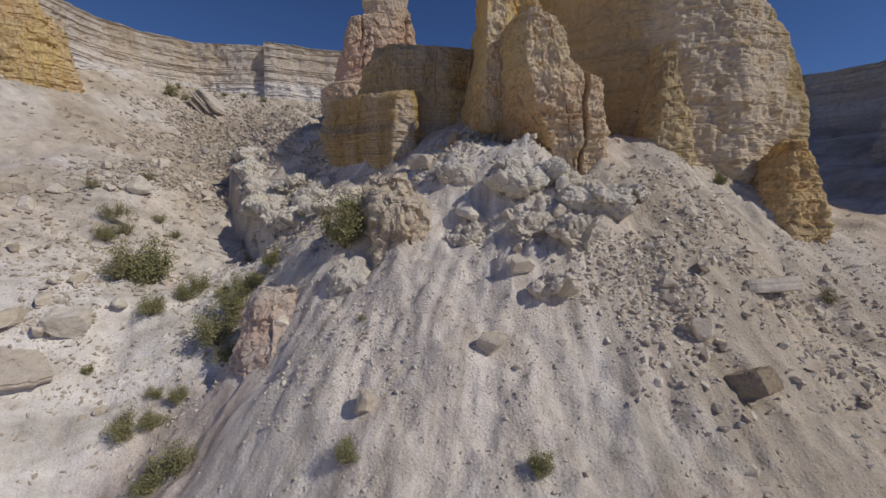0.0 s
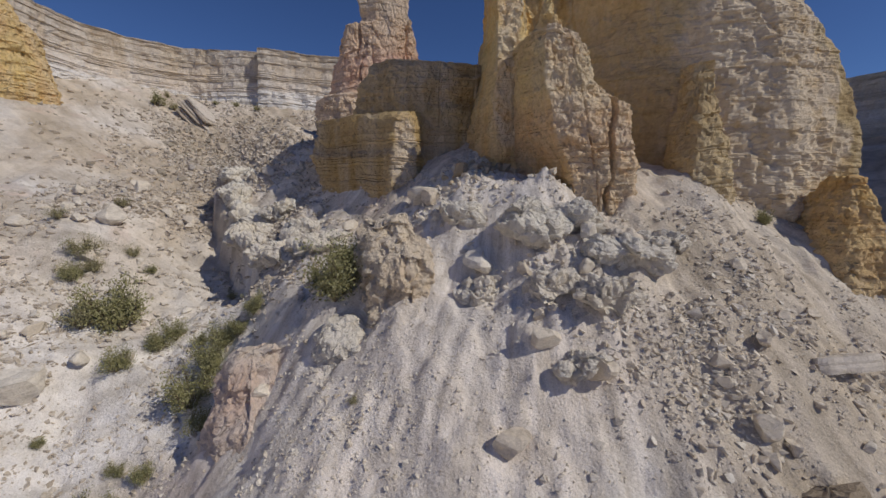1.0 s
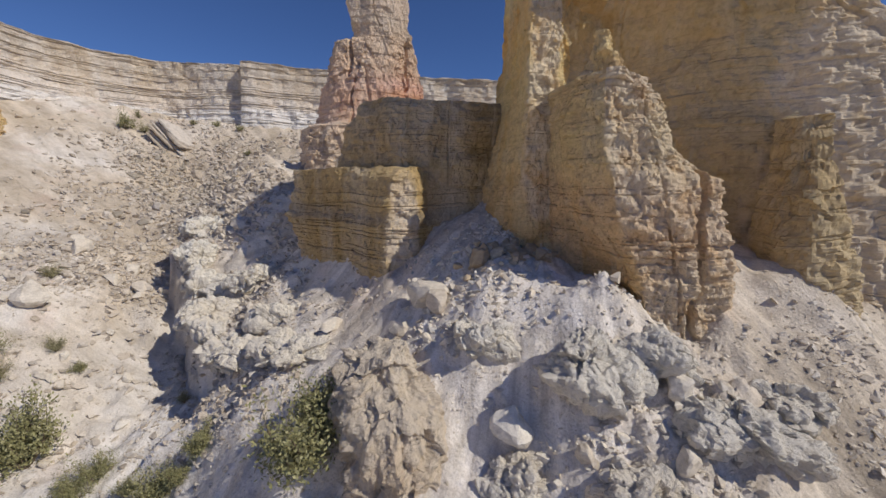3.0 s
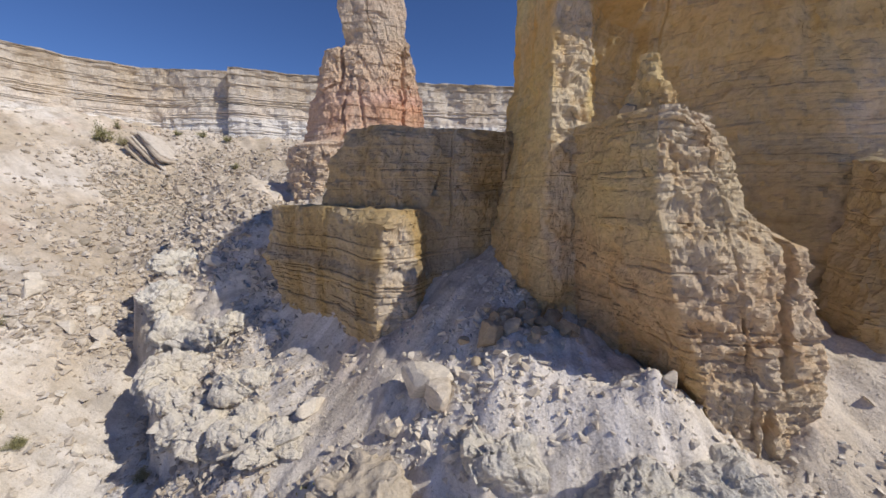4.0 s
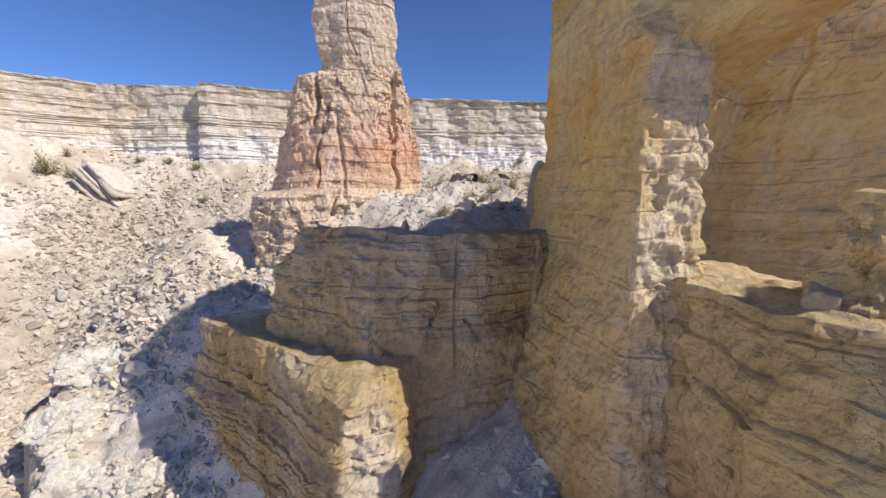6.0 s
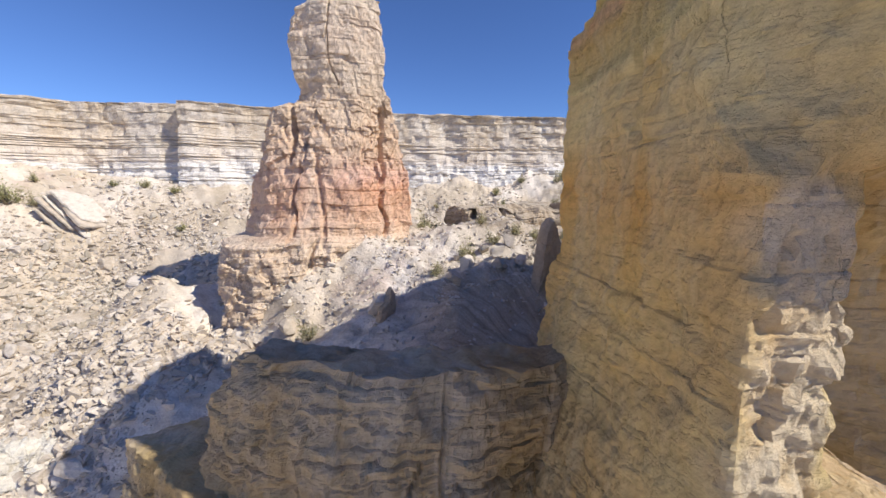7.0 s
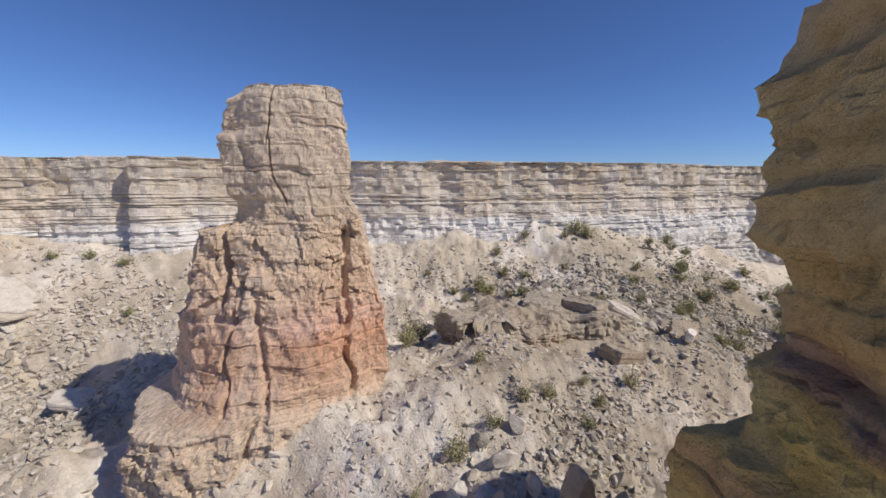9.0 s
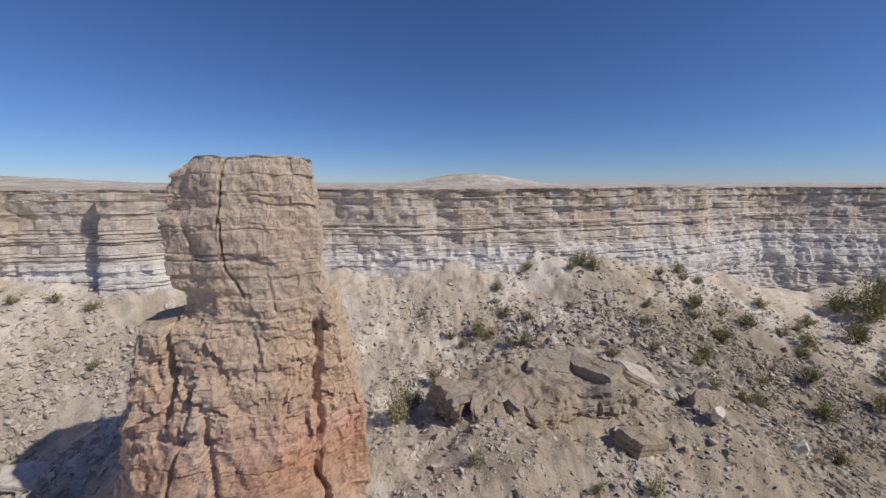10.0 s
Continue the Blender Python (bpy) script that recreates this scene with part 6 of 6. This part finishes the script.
LEAF = leaf_material("dusty_green_leaves", (0.22, 0.215, 0.10), (0.33, 0.32, 0.155), (0.44, 0.42, 0.24))
LEAF_DRY = leaf_material("olive_dry_leaves", (0.24, 0.22, 0.115), (0.36, 0.335, 0.185), (0.46, 0.43, 0.27))
WOOD, wood_nt, wood_b = shader("grey_twig_bark", 0.9)
wood_nt.links.new(ramp(wood_nt, tex_noise(wood_nt, place(wood_nt), 14.0, 5.0), [(0.3, (0.12, 0.09, 0.06)), (0.7, (0.26, 0.21, 0.15))]), wood_b.inputs["Base Color"])


def tube(points, radii, sides=5):
    V, F = [], []
    for k, (p, r) in enumerate(zip(points, radii)):
        d = points[min(k + 1, len(points) - 1)] - points[max(k - 1, 0)]
        side = np.cross(d, (0.3, 0.5, 0.1))
        side /= np.linalg.norm(side)
        up = np.cross(side, d / np.linalg.norm(d))
        V += [p + r * (np.cos(a) * side + np.sin(a) * up) for a in np.linspace(0, 2 * np.pi, sides, endpoint=False)]
    return np.array(V), grid_faces(len(points), sides, True)


def bush(seed, leaves, material, large=1.0):
    """A bush one metre across: forked stems with tufts of narrow leaves along and about their ends."""
    rng = np.random.default_rng(seed)
    thing = new("bush")
    SV, SF, base, tips = [], [], 0, []
    for _ in range(13):
        a, out, up = rng.uniform(0, 2 * np.pi), rng.uniform(0.1, 0.5), rng.uniform(0.3, 0.85)
        t = np.linspace(0, 1, 6)[:, None]
        p = np.c_[np.cos(a) * out * t ** 0.8, np.sin(a) * out * t ** 0.8, up * t] + rng.normal(0, 0.025, (6, 3)) * t
        for q, thick in ((p, 0.014), (p[2:] + (p[2:] - p[2]) * rng.normal(0, 0.5, 3), 0.009), (p[3:] + (p[3:] - p[3]) * rng.normal(0, 0.9, 3), 0.007)):
            v, f = tube(q, np.linspace(thick, thick * 0.35, len(q)))
            SV.append(v), SF.append(f + base)
            base += len(v)
            tips += list(q[-3:])
    mesh_object("woody_base", np.concatenate(SV), np.concatenate(SF), WOOD, True, thing)
    tips = np.array(tips)
    c = tips[rng.integers(0, len(tips), leaves)] + rng.normal(0, 0.085, (leaves, 3))
    c[:, 2] = np.maximum(c[:, 2], 0.04)
    d = rng.normal(size=(leaves, 3)) + [0, 0, 0.7] + c * 0.8
    d /= np.linalg.norm(d, axis=1)[:, None]
    w = np.cross(d, rng.normal(size=(leaves, 3)))
    w /= np.linalg.norm(w, axis=1)[:, None]
    lng, wid = large * rng.uniform(0.035, 0.075, (leaves, 1)), large * rng.uniform(0.008, 0.017, (leaves, 1))
    V = np.stack([c, c + d * lng * 0.5 + w * wid, c + d * lng, c + d * lng * 0.5 - w * wid], 1)
    mesh_object("foliage", V.reshape(-1, 3), np.arange(leaves * 4).reshape(-1, 4), material, False, thing)
    return thing


KINDS = [bush(701, 4200, LEAF), bush(702, 3400, LEAF), bush(703, 2200, LEAF_DRY), bush(704, 3000, LEAF)]
FAR_KINDS = [bush(711, 1100, LEAF, 1.7), bush(712, 900, LEAF, 1.7), bush(713, 700, LEAF_DRY, 1.7)]
BUSH_WORDS = ["dense dusty-green desert bush rooted in chalk", "rounded green desert shrub among stones", "sparse olive dried shrub on the scree", "spreading green shrub on the gully floor"]


def plant(x, y, size, k, turn=None):
    place_at = pose(x, y, float(height(x, y)) - 0.03, 0, 0, (x * 97 + y * 31) % 360) @ Matrix.Diagonal((size * 1.15, size * 1.15, size * 1.15 * (0.8 + 0.25 * ((x * 7.3) % 1)), 1))
    return tagged(copy_thing(FAR_KINDS[k] if y > 26 else KINDS[k], place_at), BUSH_WORDS[k], "bush", "desert bushes")


# along the gully
for x, y, size, k in ((-13.98, 17.5, 2.0, 0), (-14.94, 16.67, 1.3, 2), (-12.79, 15.64, 1.0, 1), (-11.95, 16.73, 0.9, 1), (-3.93, 14.66, 2.1, 0), (-3.37, 15.29, 1.5, 1), (-8.0, 16.95, 0.9, 0), (-9.18, 16.43, 1.1, 1), (-9.47, 14.83, 1.5, 3), (-9.11, 15.71, 1.3, 0), (-8.76, 14.19, 1.0, 1), (-8.57, 10.69, 1.1, 3), (-9.45, 10.48, 1.0, 0), (-11.41, 12.08, 0.9, 3), (-10.66, 12.45, 0.8, 1), (-10.06, 13.19, 0.7, 1), (-16.81, 19.14, 1.2, 2), (-16.69, 18.21, 1.0, 1), (-16.19, 18.84, 0.7, 2), (-2.4, 8.2, 0.62, 1), (2.3, 7.6, 0.6, 1), (-13.73, 13.53, 0.4, 1), (-11.12, 13.32, 0.5, 3), (-2.6, 11.4, 0.3, 2), (12.1, 16.4, 0.6, 0), (13.2, 12.3, 0.6, 2), (-8.47, 16.65, 0.8, 0), (-10.85, 20.42, 0.5, 2), (-10.22, 16.84, 0.6, 1), (-11.66, 17.39, 0.9, 3), (-17.68, 22.6, 0.6, 2), (-15.49, 20.3, 0.6, 2), (-14.65, 20.23, 0.5, 1), (-18.74, 20.14, 0.7, 2)):
    plant(x, y, size, k)
# basin and far talus
for x, y, size, k in ((4.3, 49.4, 0.75, 1), (2.5, 45.2, 1.0, 0), (3.2, 45.0, 0.8, 1), (1.6, 44.7, 0.7, 2), (0.9, 45.2, 0.6, 1), (5.8, 46.0, 0.6, 1), (4.3, 43.5, 0.7, 2), (4.3, 40.6, 0.6, 1), (18.4, 48.9, 0.9, 1), (17.0, 45.5, 1.0, 0), (19.9, 48.0, 0.8, 2), (24.0, 50.4, 0.9, 1), (11.2, 52.0, 1.2, 1), (10.2, 51.2, 0.8, 2), (36.6, 53.4, 2.6, 0), (38.6, 54.6, 2.4, 0), (35.2, 54.8, 1.8, 1), (18.0, 52.8, 0.7, 1), (20.2, 53.2, 0.7, 2), (-20.4, 44.4, 0.7, 1), (-20.8, 46.0, 0.6, 2), (-18.6, 42.1, 0.6, 1), (22.3, 42.7, 1.1, 0), (26.6, 48.8, 0.9, 1), (-27.5, 39.5, 1.3, 0), (-26.6, 40.4, 0.8, 2), (-22.7, 44.5, 0.7, 1), (0.5, 29.9, 0.7, 2), (-4.8, 27.9, 0.6, 2), (-0.6, 28.7, 0.5, 2), (1.4, 33.6, 0.6, 2), (-1.4, 36.9, 0.9, 2), (-1.0, 38.4, 1.1, 2), (13.6, 46.5, 0.8, 1), (15.0, 48.9, 0.7, 2), (21.6, 50.6, 0.7, 1), (12.6, 43.6, 0.7, 2), (9.0, 47.6, 0.6, 2), (28.6, 51.5, 0.8, 2), (16.5, 41.5, 0.8, 1), (20.2, 44.6, 0.8, 1), (-24.6, 44.0, 0.6, 1), (-28.4, 42.2, 0.7, 2), (-0.9, 46.9, 0.5, 2), (6.8, 33.2, 0.6, 2), (5.1, 43.4, 0.8, 1), (4.5, 46.8, 0.7, 0), (6.9, 51.3, 0.7, 1), (12.0, 51.6, 1.0, 0), (19.1, 50.0, 1.2, 0), (20.1, 48.2, 1.1, 1), (9.5, 42.1, 0.7, 1), (3.3, 39.9, 0.7, 2), (23.6, 50.5, 1.0, 1), (30.9, 52.9, 1.0, 1), (27.5, 49.5, 1.0, 1), (26.5, 50.5, 0.9, 2), (27.9, 44.5, 1.2, 0), (19.0, 38.9, 0.8, 1), (5.1, 33.2, 0.45, 2), (-0.1, 41.2, 0.9, 2), (-1.6, 37.6, 1.0, 2), (27.1, 53.4, 0.9, 1), (20.2, 53.9, 0.9, 0), (22.4, 54.5, 0.8, 1), (33.0, 51.0, 1.6, 0), (34.5, 49.0, 1.5, 1), (31.0, 47.0, 1.2, 0), (24.5, 46.0, 1.1, 1), (15.2, 43.6, 0.8, 1), (17.8, 42.0, 0.9, 2), (13.9, 40.6, 0.7, 1), (24.0, 39.5, 1.1, 2), (3.6, 32.2, 0.55, 2), (4.6, 31.2, 0.45, 2), (2.6, 31.6, 0.5, 2), (5.4, 32.4, 0.5, 2), (1.6, 30.6, 0.5, 2)):
    plant(x, y, size, k)
for thing in KINDS + FAR_KINDS:
    for ob in (*thing.children, thing):
        bpy.data.objects.remove(ob)
